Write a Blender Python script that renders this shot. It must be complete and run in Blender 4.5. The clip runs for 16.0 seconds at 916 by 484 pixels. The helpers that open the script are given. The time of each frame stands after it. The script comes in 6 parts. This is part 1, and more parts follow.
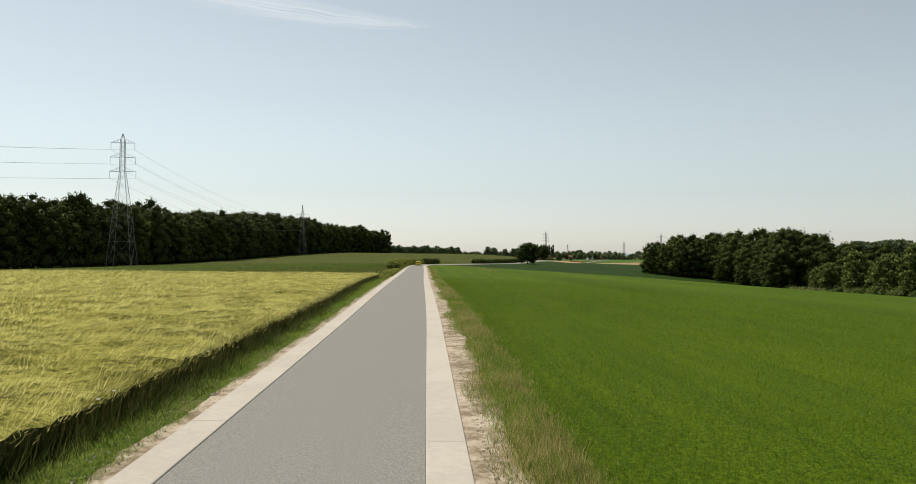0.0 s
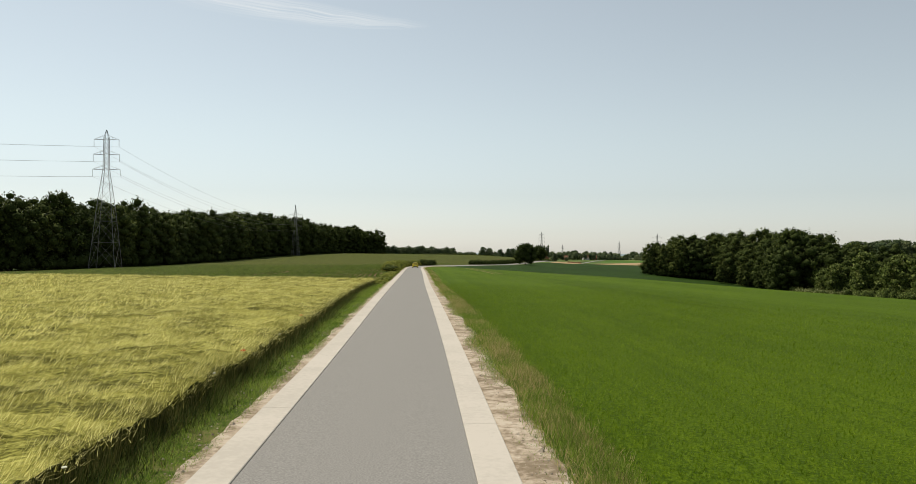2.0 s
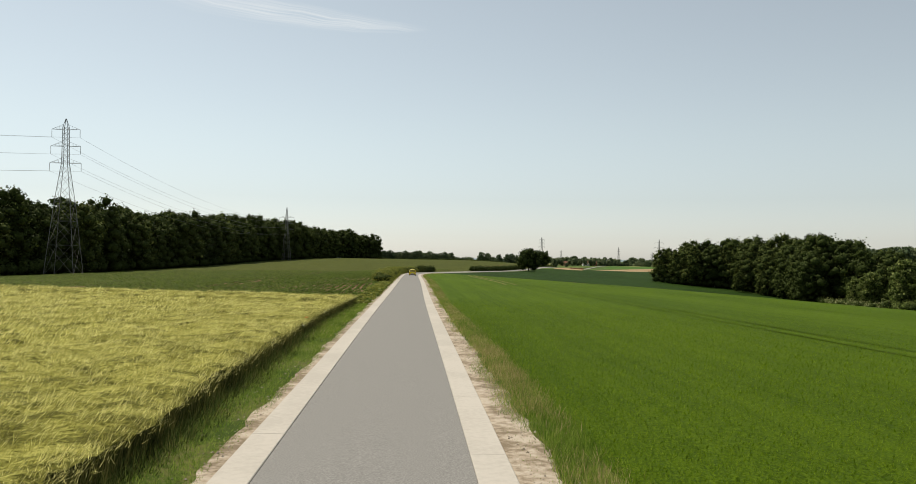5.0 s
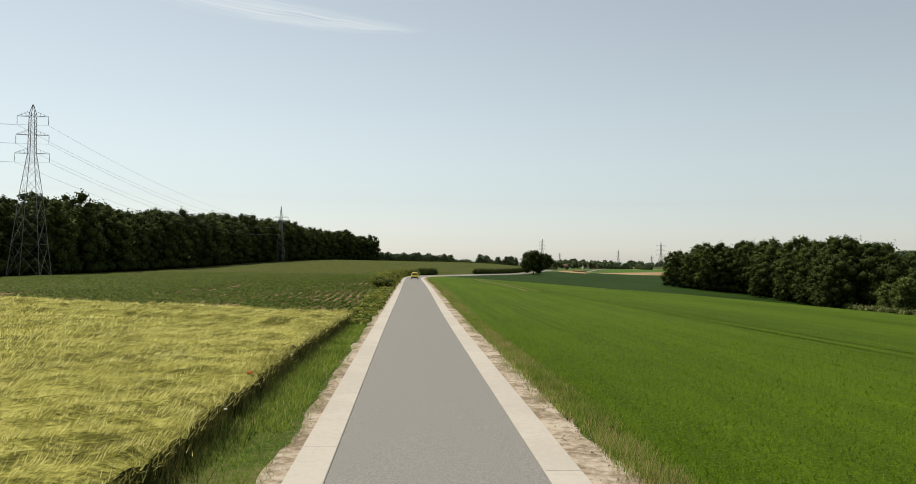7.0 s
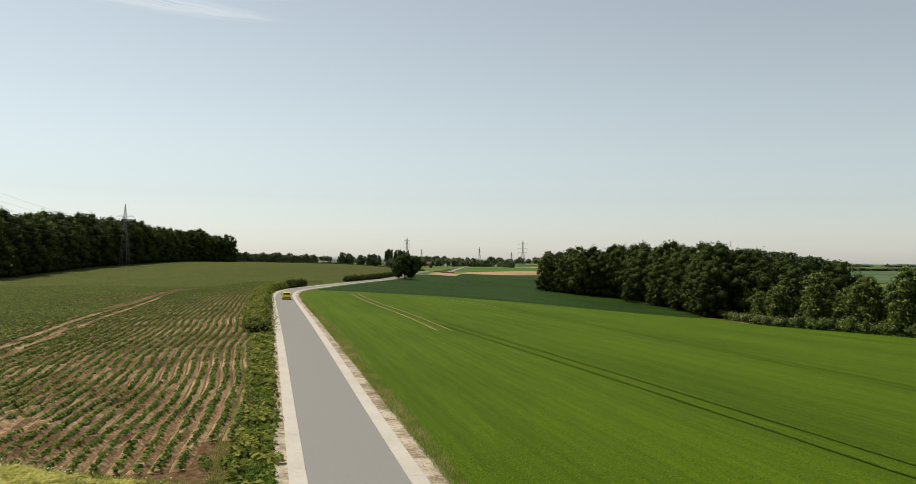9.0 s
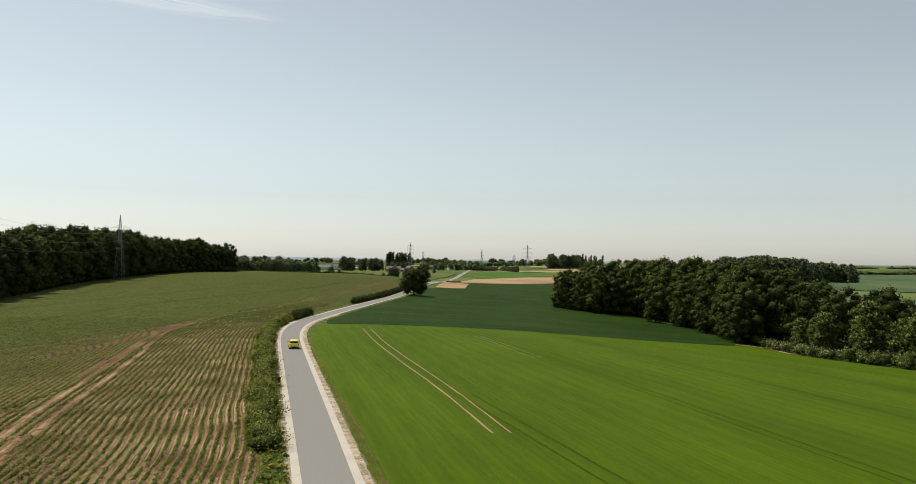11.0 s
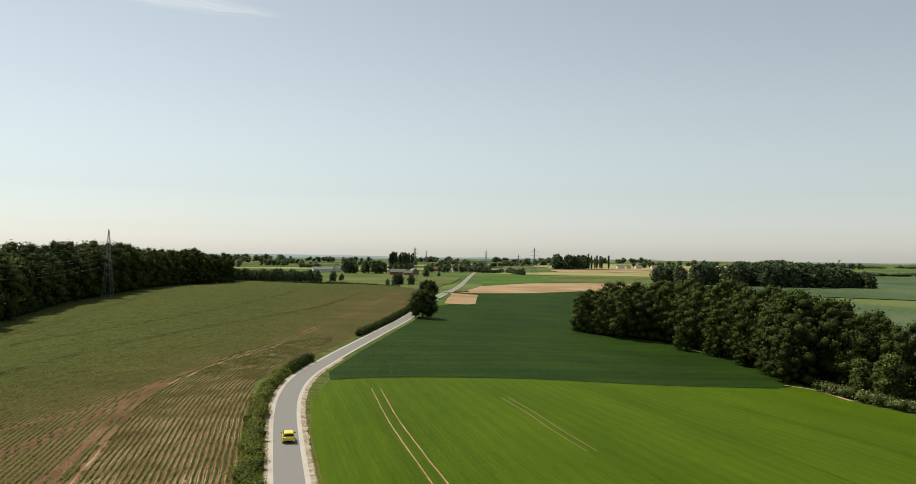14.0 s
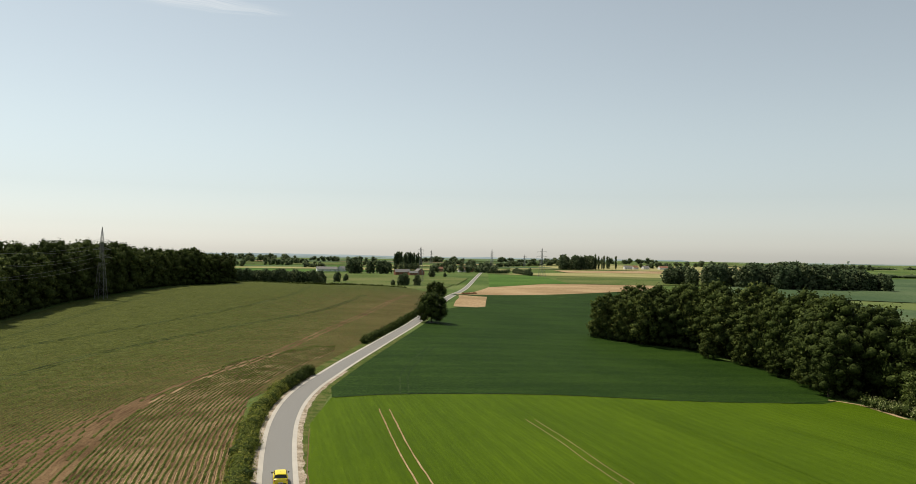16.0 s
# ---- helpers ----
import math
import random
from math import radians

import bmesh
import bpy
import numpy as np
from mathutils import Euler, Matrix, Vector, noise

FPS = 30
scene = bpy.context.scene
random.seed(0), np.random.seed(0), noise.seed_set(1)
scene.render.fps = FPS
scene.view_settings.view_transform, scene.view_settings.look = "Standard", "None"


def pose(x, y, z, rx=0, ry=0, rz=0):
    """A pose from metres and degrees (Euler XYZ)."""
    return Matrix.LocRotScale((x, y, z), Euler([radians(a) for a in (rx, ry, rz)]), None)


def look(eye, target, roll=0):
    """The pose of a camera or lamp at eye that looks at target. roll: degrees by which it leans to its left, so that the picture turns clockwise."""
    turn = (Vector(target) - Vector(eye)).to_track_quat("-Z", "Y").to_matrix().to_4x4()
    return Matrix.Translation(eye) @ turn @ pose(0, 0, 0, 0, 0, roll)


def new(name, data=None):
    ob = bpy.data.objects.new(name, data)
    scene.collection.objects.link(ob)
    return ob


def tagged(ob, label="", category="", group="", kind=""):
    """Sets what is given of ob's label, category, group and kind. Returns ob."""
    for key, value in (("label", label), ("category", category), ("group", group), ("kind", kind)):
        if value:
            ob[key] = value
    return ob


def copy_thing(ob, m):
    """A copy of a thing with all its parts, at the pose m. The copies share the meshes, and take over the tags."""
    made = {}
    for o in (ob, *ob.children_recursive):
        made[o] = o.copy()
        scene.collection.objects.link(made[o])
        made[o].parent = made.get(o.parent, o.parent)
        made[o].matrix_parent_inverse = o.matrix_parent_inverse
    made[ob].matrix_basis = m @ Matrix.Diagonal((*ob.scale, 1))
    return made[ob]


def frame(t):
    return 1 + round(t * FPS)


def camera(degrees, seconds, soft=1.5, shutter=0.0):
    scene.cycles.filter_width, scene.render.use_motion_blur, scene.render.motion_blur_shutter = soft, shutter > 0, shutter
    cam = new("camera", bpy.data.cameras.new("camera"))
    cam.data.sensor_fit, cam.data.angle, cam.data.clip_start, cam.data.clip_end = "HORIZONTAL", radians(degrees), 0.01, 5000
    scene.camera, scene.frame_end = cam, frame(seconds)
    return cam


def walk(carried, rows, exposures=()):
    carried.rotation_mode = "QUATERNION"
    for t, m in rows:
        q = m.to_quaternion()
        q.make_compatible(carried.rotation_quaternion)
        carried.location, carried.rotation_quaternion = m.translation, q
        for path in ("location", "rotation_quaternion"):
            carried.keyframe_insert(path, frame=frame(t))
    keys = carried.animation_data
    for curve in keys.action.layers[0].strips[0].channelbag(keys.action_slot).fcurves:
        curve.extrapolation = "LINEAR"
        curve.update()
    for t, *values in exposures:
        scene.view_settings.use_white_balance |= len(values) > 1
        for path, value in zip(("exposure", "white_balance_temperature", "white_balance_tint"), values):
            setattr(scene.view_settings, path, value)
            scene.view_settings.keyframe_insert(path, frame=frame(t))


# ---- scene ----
cam = camera(60.7, 16.0, soft=0.5)
PATH = [
    (0, (0.059, 0.195, 2.978), (0.1519, 2.1925, 3.0046), 0.21),
    (0.5, (-0.184, 1.784, 2.966), (-0.0889, 3.7816, 2.9925), 0.23),
    (1, (-0.460, 3.883, 3.050), (-0.3637, 5.8807, 3.0765), 0.24),
    (1.5, (-0.629, 6.428, 3.163), (-0.5235, 8.4254, 3.1895), 0.26),
    (2, (-0.726, 9.501, 3.264), (-0.6183, 11.4984, 3.2914), 0.18),
    (2.5, (-0.774, 13.005, 3.335), (-0.6643, 15.0014, 3.3660), 0.27),
    (3, (-0.800, 16.840, 3.400), (-0.6893, 18.8366, 3.4326), 0.26),
    (3.5, (-0.754, 21.059, 3.449), (-0.6423, 23.0556, 3.4841), 0.34),
    (4, (-0.665, 25.607, 3.495), (-0.5523, 27.6038, 3.5307), 0.33),
    (6.5, (-1.488, 48.710, 3.356), (-1.3682, 50.7062, 3.4034), 0.70),
    (7, (-1.985, 53.744, 3.362), (-1.8631, 55.7393, 3.4080), 0.68),
    (7.5, (-2.684, 58.909, 3.394), (-2.5600, 60.9043, 3.4407), 0.65),
    (8, (-3.462, 63.860, 4.161), (-3.3382, 65.8555, 4.2123), 0.72),
    (8.3, (-3.837, 66.618, 5.229), (-3.7087, 68.6137, 5.2741), 0.70),
    (8.4, (-3.974, 67.627, 5.556), (-3.8401, 69.6217, 5.6024), 0.67),
    (8.5, (-4.110, 68.634, 5.882), (-3.9795, 70.6293, 5.9315), 0.75),
    (8.6, (-4.179, 69.691, 6.260), (-4.0010, 71.6821, 6.3056), 0.69),
    (8.7, (-4.300, 70.859, 6.626), (-3.9799, 72.8328, 6.6691), 0.66),
    (8.8, (-4.517, 72.077, 6.969), (-4.1019, 74.0326, 7.0105), 0.62),
    (8.9, (-4.671, 73.223, 7.326), (-4.2226, 75.1718, 7.3669), 0.72),
    (9, (-4.826, 74.370, 7.684), (-4.3512, 76.3121, 7.7223), 0.59),
    (9.2, (-5.110, 76.686, 8.523), (-4.6357, 78.6285, 8.5603), 0.59),
    (11.3, (-5.766, 97.368, 16.413), (-5.2903, 99.3103, 16.4502), 0.68),
    (11.5, (-5.784, 99.227, 17.229), (-5.3036, 101.1686, 17.2672), 0.67),
    (12, (-5.569, 103.745, 19.393), (-5.0901, 105.6868, 19.4289), 0.66),
    (12.5, (-5.257, 108.114, 21.504), (-4.7804, 110.0563, 21.5367), 0.74),
    (13, (-4.856, 112.642, 23.605), (-4.3809, 114.5846, 23.6355), 0.72),
    (13.5, (-4.434, 117.267, 25.111), (-3.9611, 119.2098, 25.1394), 0.71),
    (14, (-3.943, 121.970, 25.811), (-3.4731, 123.9140, 25.8373), 0.70),
    (14.5, (-3.410, 126.564, 25.975), (-2.9422, 128.5083, 26.0002), 0.79),
    (15, (-2.923, 131.347, 26.148), (-2.4592, 133.2924, 26.1714), 0.89),
    (15.5, (-2.488, 136.366, 26.203), (-2.0283, 138.3124, 26.2276), 0.79),
    (16, (-2.106, 141.200, 26.178), (-1.6473, 143.1470, 26.2038), 0.89),
]
walk(cam, [(t, look(eye, target, roll)) for t, eye, target, roll in PATH], [(0, 0.0, 6780, 7), (16, 0.0, 6780, 7)])

# ---- world, sun, exposure ----
SUN_ELEV, SUN_AZ = 57.0, -42.0  # azimuth from +y, towards +x
world = bpy.data.worlds.new("sky")
scene.world = world
world.use_nodes = True
wn = world.node_tree.nodes
wn.clear()
sky = wn.new("ShaderNodeTexSky")
sky.sky_type, sky.sun_disc = "NISHITA", False
sky.sun_elevation, sky.sun_rotation = radians(SUN_ELEV), radians(SUN_AZ)
sky.altitude, sky.air_density, sky.dust_density, sky.ozone_density = 0, 1.0, 0.45, 1.0
bg = wn.new("ShaderNodeBackground")
bg.inputs["Strength"].default_value = 0.1125
wout = wn.new("ShaderNodeOutputWorld")
haze = wn.new("ShaderNodeHueSaturation")
haze.inputs["Saturation"].default_value = 0.45
world.node_tree.links.new(sky.outputs[0], haze.inputs["Color"])
milky = wn.new("ShaderNodeMix")
milky.data_type, milky.blend_type = "RGBA", "MULTIPLY"
milky.inputs[0].default_value = 1.0
milky.inputs[7].default_value = (0.958, 1.0, 1.0, 1)
world.node_tree.links.new(haze.outputs[0], milky.inputs[6])
# thin summer haze: the sky near the horizon is greyer and cooler than clear air gives
way = wn.new("ShaderNodeTexCoord")
axes = wn.new("ShaderNodeSeparateXYZ")
world.node_tree.links.new(way.outputs["Generated"], axes.inputs[0])
low = wn.new("ShaderNodeMapRange")
low.interpolation_type = "SMOOTHSTEP"
low.inputs["From Min"].default_value, low.inputs["From Max"].default_value = 0.0, 0.17
world.node_tree.links.new(axes.outputs[2], low.inputs["Value"])
tone = wn.new("ShaderNodeMix")
tone.data_type = "RGBA"
tone.inputs[6].default_value, tone.inputs[7].default_value = (0.94, 0.925, 0.985, 1), (1, 1, 1, 1)
world.node_tree.links.new(low.outputs[0], tone.inputs[0])
hazy = wn.new("ShaderNodeMix")
hazy.data_type, hazy.blend_type = "RGBA", "MULTIPLY"
hazy.inputs[0].default_value = 1.0
world.node_tree.links.new(milky.outputs[2], hazy.inputs[6])
world.node_tree.links.new(tone.outputs[2], hazy.inputs[7])
world.node_tree.links.new(hazy.outputs[2], bg.inputs[0])
world.node_tree.links.new(bg.outputs[0], wout.inputs[0])
sun_data = bpy.data.lights.new("sun", "SUN")
sun_data.energy, sun_data.angle, sun_data.color = 5.0, radians(0.6), (1.0, 0.925, 0.80)
sun = new("sun", sun_data)
ce = math.cos(radians(SUN_ELEV))
sun_dir = Vector((ce * math.sin(radians(SUN_AZ)), ce * math.cos(radians(SUN_AZ)), math.sin(radians(SUN_ELEV))))
sun.matrix_world = look(sun_dir * 50, (0, 0, 0))
scene.view_settings.exposure = 0.0

# ---- materials ----


def node_mat(name, colors, scale=1.0, rough=0.8, bump=0.0, bump_scale=20.0, per="none", big=None, spec=0.04, metal=0.0, coords="Object", stretch=(1, 1, 1), through_light=0.0, amount=0.6, stripes=None, layers=()):
    """A surface whose colour runs through `colors` by noise (fine, plus a broad one), and by chance per island or per object."""
    m = bpy.data.materials.new(name)
    m.use_nodes = True
    nt = m.node_tree
    n, link = nt.nodes, nt.links.new
    bsdf = n["Principled BSDF"]
    bsdf.inputs["Roughness"].default_value = rough
    bsdf.inputs["Specular IOR Level"].default_value = spec
    bsdf.inputs["Metallic"].default_value = metal
    tc = n.new("ShaderNodeTexCoord")
    mp = n.new("ShaderNodeMapping")
    mp.inputs["Scale"].default_value = stretch
    link(tc.outputs[coords], mp.inputs[0])
    fine = n.new("ShaderNodeTexNoise")
    fine.inputs["Scale"].default_value = scale
    fine.inputs["Detail"].default_value = 6
    fine.inputs["Roughness"].default_value = 0.65
    link(mp.outputs[0], fine.inputs["Vector"])
    fac = fine.outputs["Fac"]
    if big:
        wide = n.new("ShaderNodeTexNoise")
        wide.inputs["Scale"].default_value = big
        wide.inputs["Detail"].default_value = 3
        link(mp.outputs[0], wide.inputs["Vector"])
        mix = n.new("ShaderNodeMath")
        mix.operation = "MULTIPLY_ADD"
        link(wide.outputs["Fac"], mix.inputs[0])
        mix.inputs[1].default_value = 0.9
        sub = n.new("ShaderNodeMath")
        sub.operation = "SUBTRACT"
        link(fac, sub.inputs[0])
        sub.inputs[1].default_value = 0.45
        link(sub.outputs[0], mix.inputs[2])
        fac = mix.outputs[0]
    if per != "none":
        src = n.new("ShaderNodeObjectInfo").outputs["Random"] if per == "object" else n.new("ShaderNodeNewGeometry").outputs["Random Per Island"]
        if per == "both":
            av = n.new("ShaderNodeMath")
            av.operation = "MULTIPLY_ADD"
            link(n.new("ShaderNodeObjectInfo").outputs["Random"], av.inputs[0])
            av.inputs[1].default_value = 1.1
            half = n.new("ShaderNodeMath")
            half.operation = "MULTIPLY_ADD"
            link(src, half.inputs[0])
            half.inputs[1].default_value = 0.3
            half.inputs[2].default_value = -0.2
            link(half.outputs[0], av.inputs[2])
            src = av.outputs[0]
        ad = n.new("ShaderNodeMath")
        ad.operation = "MULTIPLY_ADD"
        link(src, ad.inputs[0])
        ad.inputs[1].default_value = amount
        sb = n.new("ShaderNodeMath")
        sb.operation = "SUBTRACT"
        link(fac, sb.inputs[0])
        sb.inputs[1].default_value = amount / 2
        link(sb.outputs[0], ad.inputs[2])
        fac = ad.outputs[0]
    for l_scale, l_stretch, l_weight in layers:
        # further noises of their own size and direction
        lm = n.new("ShaderNodeMapping")
        lm.inputs["Scale"].default_value = l_stretch
        link(tc.outputs[coords], lm.inputs[0])
        ln = n.new("ShaderNodeTexNoise")
        ln.inputs["Scale"].default_value, ln.inputs["Detail"].default_value = l_scale, 4
        link(lm.outputs[0], ln.inputs["Vector"])
        lo = n.new("ShaderNodeMath")
        lo.operation = "MULTIPLY_ADD"
        link(ln.outputs["Fac"], lo.inputs[0])
        lo.inputs[1].default_value = l_weight
        ls = n.new("ShaderNodeMath")
        ls.operation = "SUBTRACT"
        link(fac, ls.inputs[0])
        ls.inputs[1].default_value = l_weight / 2
        link(ls.outputs[0], lo.inputs[2])
        fac = lo.outputs[0]
    if stripes:
        # drill rows and wheelings: soft bands across the field
        for period, angle, strength in stripes:
            rot = n.new("ShaderNodeMapping")
            rot.inputs["Rotation"].default_value = (0, 0, radians(angle))
            link(tc.outputs["Object"], rot.inputs[0])
            wv = n.new("ShaderNodeTexWave")
            wv.inputs["Scale"].default_value = 0.314 / period
            wv.inputs["Distortion"].default_value = 1.2
            wv.inputs["Detail"].default_value = 3
            wv.inputs["Detail Scale"].default_value = 0.6
            link(rot.outputs[0], wv.inputs["Vector"])
            md = n.new("ShaderNodeMath")
            md.operation = "MULTIPLY_ADD"
            link(wv.outputs["Fac"], md.inputs[0])
            md.inputs[1].default_value = strength
            ofs = n.new("ShaderNodeMath")
            ofs.operation = "SUBTRACT"
            link(fac, ofs.inputs[0])
            ofs.inputs[1].default_value = strength / 2
            link(ofs.outputs[0], md.inputs[2])
            fac = md.outputs[0]
    ramp = n.new("ShaderNodeValToRGB")
    els = ramp.color_ramp.elements
    while len(els) < len(colors):
        els.new(0.5)
    for i, c in enumerate(colors):
        els[i].position = 0.36 + 0.28 * i / max(1, len(colors) - 1)
        els[i].color = (*c, 1)
    link(fac, ramp.inputs[0])
    link(ramp.outputs[0], bsdf.inputs["Base Color"])
    if bump:
        bn = n.new("ShaderNodeTexNoise")
        bn.inputs["Scale"].default_value = bump_scale
        bn.inputs["Detail"].default_value = 4
        link(mp.outputs[0], bn.inputs["Vector"])
        b = n.new("ShaderNodeBump")
        b.inputs["Strength"].default_value = 1.0
        b.inputs["Distance"].default_value = bump
        link(bn.outputs["Fac"], b.inputs["Height"])
        link(b.outputs[0], bsdf.inputs["Normal"])
    if through_light:
        tr = n.new("ShaderNodeBsdfTranslucent")
        link(ramp.outputs[0], tr.inputs[0])
        ms = n.new("ShaderNodeMixShader")
        ms.inputs[0].default_value = through_light
        link(bsdf.outputs[0], ms.inputs[1])
        link(tr.outputs[0], ms.inputs[2])
        link(ms.outputs[0], n["Material Output"].inputs[0])
    return m


M_MEADOW = node_mat("meadow", [(0.05, 0.085, 0.02), (0.08, 0.12, 0.03), (0.12, 0.145, 0.05)], 1.6, 0.9, 0.05, 9, big=0.006, layers=((0.004, (1, 2.2, 1), 0.5),))
M_ASPHALT = node_mat("asphalt", [(0.16, 0.155, 0.148), (0.21, 0.203, 0.194), (0.265, 0.256, 0.245)], 34, 0.85, 0.002, 120)
M_CONCRETE = node_mat("concrete", [(0.395, 0.365, 0.325), (0.42, 0.387, 0.345), (0.445, 0.41, 0.367)], 7, 0.8, 0.002, 60, big=0.4, per="object", amount=0.16)
M_GRIT = node_mat("sandy_grit", [(0.19, 0.15, 0.105), (0.32, 0.262, 0.20), (0.43, 0.37, 0.30)], 4.5, 0.95, 0.03, 18, big=0.8)
M_STONE = node_mat("pebble", [(0.22, 0.18, 0.14), (0.42, 0.36, 0.29)], 3, 0.9, per="island")
M_VERGE = node_mat("verge_turf", [(0.045, 0.068, 0.014), (0.07, 0.095, 0.02), (0.125, 0.12, 0.045)], 5.0, 0.95, 0.06, 14, big=0.4)
M_GRASS = node_mat("verge_grass", [(0.06, 0.115, 0.012), (0.115, 0.19, 0.022), (0.2, 0.265, 0.045)], 0.6, 0.6, per="island", through_light=0.55)
# weed green taken darker for the shade beside the barley
M_WEED = node_mat("shaded_weeds", [(0.022, 0.036, 0.007), (0.045, 0.068, 0.013), (0.085, 0.115, 0.026)], 0.6, 0.7, per="island", through_light=0.3)
M_DRY = node_mat("dry_grass", [(0.16, 0.16, 0.045), (0.28, 0.24, 0.095), (0.42, 0.33, 0.17)], 0.6, 0.7, per="island", through_light=0.5)
M_SOIL = node_mat("soil", [(0.075, 0.045, 0.022), (0.125, 0.079, 0.041), (0.195, 0.131, 0.073)], 3.0, 0.95, 0.05, 10, big=0.08)
M_RIDGE = node_mat("ridge_soil", [(0.13, 0.08, 0.042), (0.225, 0.147, 0.081), (0.345, 0.243, 0.146)], 3.5, 0.95, 0.05, 12, big=0.15)
M_POTATO = node_mat("potato_leaf", [(0.05, 0.088, 0.014), (0.1, 0.15, 0.026), (0.18, 0.235, 0.05)], 0.8, 0.6, per="island", through_light=0.42)
M_ROWLEAF = node_mat("potato_row_leaves", [(0.026, 0.034, 0.007), (0.065, 0.076, 0.015), (0.119, 0.13, 0.03)], 2.6, 0.7, 0.08, 9.0)
M_POTATOFIELD = node_mat("potato_field_soil", [(0.075, 0.043, 0.022), (0.115, 0.07, 0.036), (0.165, 0.106, 0.057)], 2.5, 0.95, 0.06, 6.0, big=0.05)
M_BARLEY = node_mat("barley_mat", [(0.085, 0.083, 0.016), (0.21, 0.203, 0.044), (0.36, 0.342, 0.092)], 9.0, 0.85, 0.14, 9, big=0.9, stretch=(0.7, 1.1, 1))
M_EAR = node_mat("barley_ear", [(0.20, 0.196, 0.042), (0.44, 0.424, 0.112), (0.74, 0.70, 0.28)], 0.5, 0.5, per="island", amount=0.7, through_light=0.5, big=0.6)
# stalk colour darkened to carry the shade low in the barley
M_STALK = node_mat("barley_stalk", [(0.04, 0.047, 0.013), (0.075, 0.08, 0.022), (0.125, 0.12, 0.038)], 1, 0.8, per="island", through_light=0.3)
M_CROP = node_mat("young_crop", [(0.030, 0.057, 0.0011), (0.054, 0.094, 0.0018), (0.088, 0.137, 0.0037)], 15.0, 0.8, 0.07, 26, stretch=(1, 0.6, 1), layers=((1.1, (2.4, 0.16, 1), 0.16), (0.06, (1.6, 0.5, 1), 0.2)), stripes=((0.9, 0, 0.03), (3.1, 0.4, 0.035), (27.0, -1.5, 0.03)))
M_TRACKGREEN = node_mat("pressed_crop", [(0.027, 0.054, 0.0012), (0.047, 0.085, 0.002), (0.076, 0.122, 0.004)], 3.0, 0.85, 0.05, 12)
M_BLADE = node_mat("crop_blade", [(0.055, 0.105, 0.004), (0.088, 0.15, 0.007), (0.14, 0.205, 0.016)], 0.3, 0.55, per="island", amount=0.7, through_light=0.5)
M_DARKCROP = node_mat("dark_crop", [(0.008, 0.022, 0.002), (0.0155, 0.037, 0.0035), (0.03, 0.058, 0.007)], 3.0, 0.8, 0.1, 8, stretch=(0.6, 0.8, 1), layers=((0.03, (1, 1, 1), 0.3), (0.5, (0.3, 1.6, 1), 0.22)), stripes=((2.2, 72, 0.04), (9.0, 70, 0.045), (24.0, 74, 0.04)))
M_DARKBLADE = node_mat("dark_track", [(0.006, 0.016, 0.003), (0.014, 0.032, 0.006), (0.03, 0.05, 0.012)], 0.8, 0.8, big=0.1)
M_TAN = node_mat("bare_field", [(0.24, 0.165, 0.09), (0.30, 0.21, 0.12), (0.36, 0.26, 0.155)], 0.5, 0.95, 0.06, 3, big=0.02)
M_PASTURE = node_mat("pasture", [(0.055, 0.085, 0.02), (0.085, 0.11, 0.03), (0.13, 0.135, 0.05)], 0.4, 0.9, 0.1, 1.5, big=0.01)
M_YELLOW = node_mat("ripening_field", [(0.19, 0.18, 0.07), (0.25, 0.235, 0.10), (0.3, 0.27, 0.13)], 0.5, 0.9, big=0.01)
M_GREENFIELD = node_mat("green_field", [(0.04, 0.085, 0.014), (0.055, 0.11, 0.018), (0.075, 0.135, 0.028)], 0.5, 0.9, 0.06, 2, big=0.01)
M_BLUEGREEN = node_mat("blue_green_field", [(0.045, 0.075, 0.035), (0.065, 0.10, 0.045), (0.09, 0.12, 0.06)], 0.3, 0.9, big=0.008)
M_LEAF = node_mat("oak_leaves", [(0.03, 0.043, 0.011), (0.05, 0.068, 0.016), (0.08, 0.1, 0.025)], 0.5, 0.6, per="both", amount=0.36, through_light=0.14)
M_LEAF2 = node_mat("ash_leaves", [(0.032, 0.047, 0.01), (0.058, 0.079, 0.018), (0.1, 0.122, 0.03)], 0.5, 0.6, per="both", amount=0.36, through_light=0.16)
# far foliage: aerial haze mixed into the colours, paler and bluer than near leaves
M_FARLEAF = node_mat("hazed_distant_leaves", [(0.075, 0.11, 0.055), (0.125, 0.16, 0.08), (0.18, 0.21, 0.105)], 0.1, 0.6, per="both", amount=0.3, through_light=0.5)
M_FARCORE = node_mat("hazed_distant_foliage", [(0.07, 0.098, 0.05), (0.11, 0.14, 0.07)], 0.2, 0.9, through_light=0.4)
M_PALELEAF = node_mat("willow_leaves", [(0.065, 0.095, 0.02), (0.125, 0.165, 0.04), (0.21, 0.245, 0.075)], 0.5, 0.5, per="island", amount=0.4, through_light=0.3)
M_BLOSSOM = node_mat("blossom_leaves", [(0.07, 0.10, 0.02), (0.15, 0.175, 0.055), (0.34, 0.35, 0.17)], 0.5, 0.5, per="island", amount=0.5, through_light=0.25)
M_HEDGELEAF = node_mat("hedge_leaves", [(0.09, 0.115, 0.02), (0.16, 0.185, 0.032), (0.26, 0.26, 0.055)], 0.6, 0.5, per="island", amount=0.3, through_light=0.35)
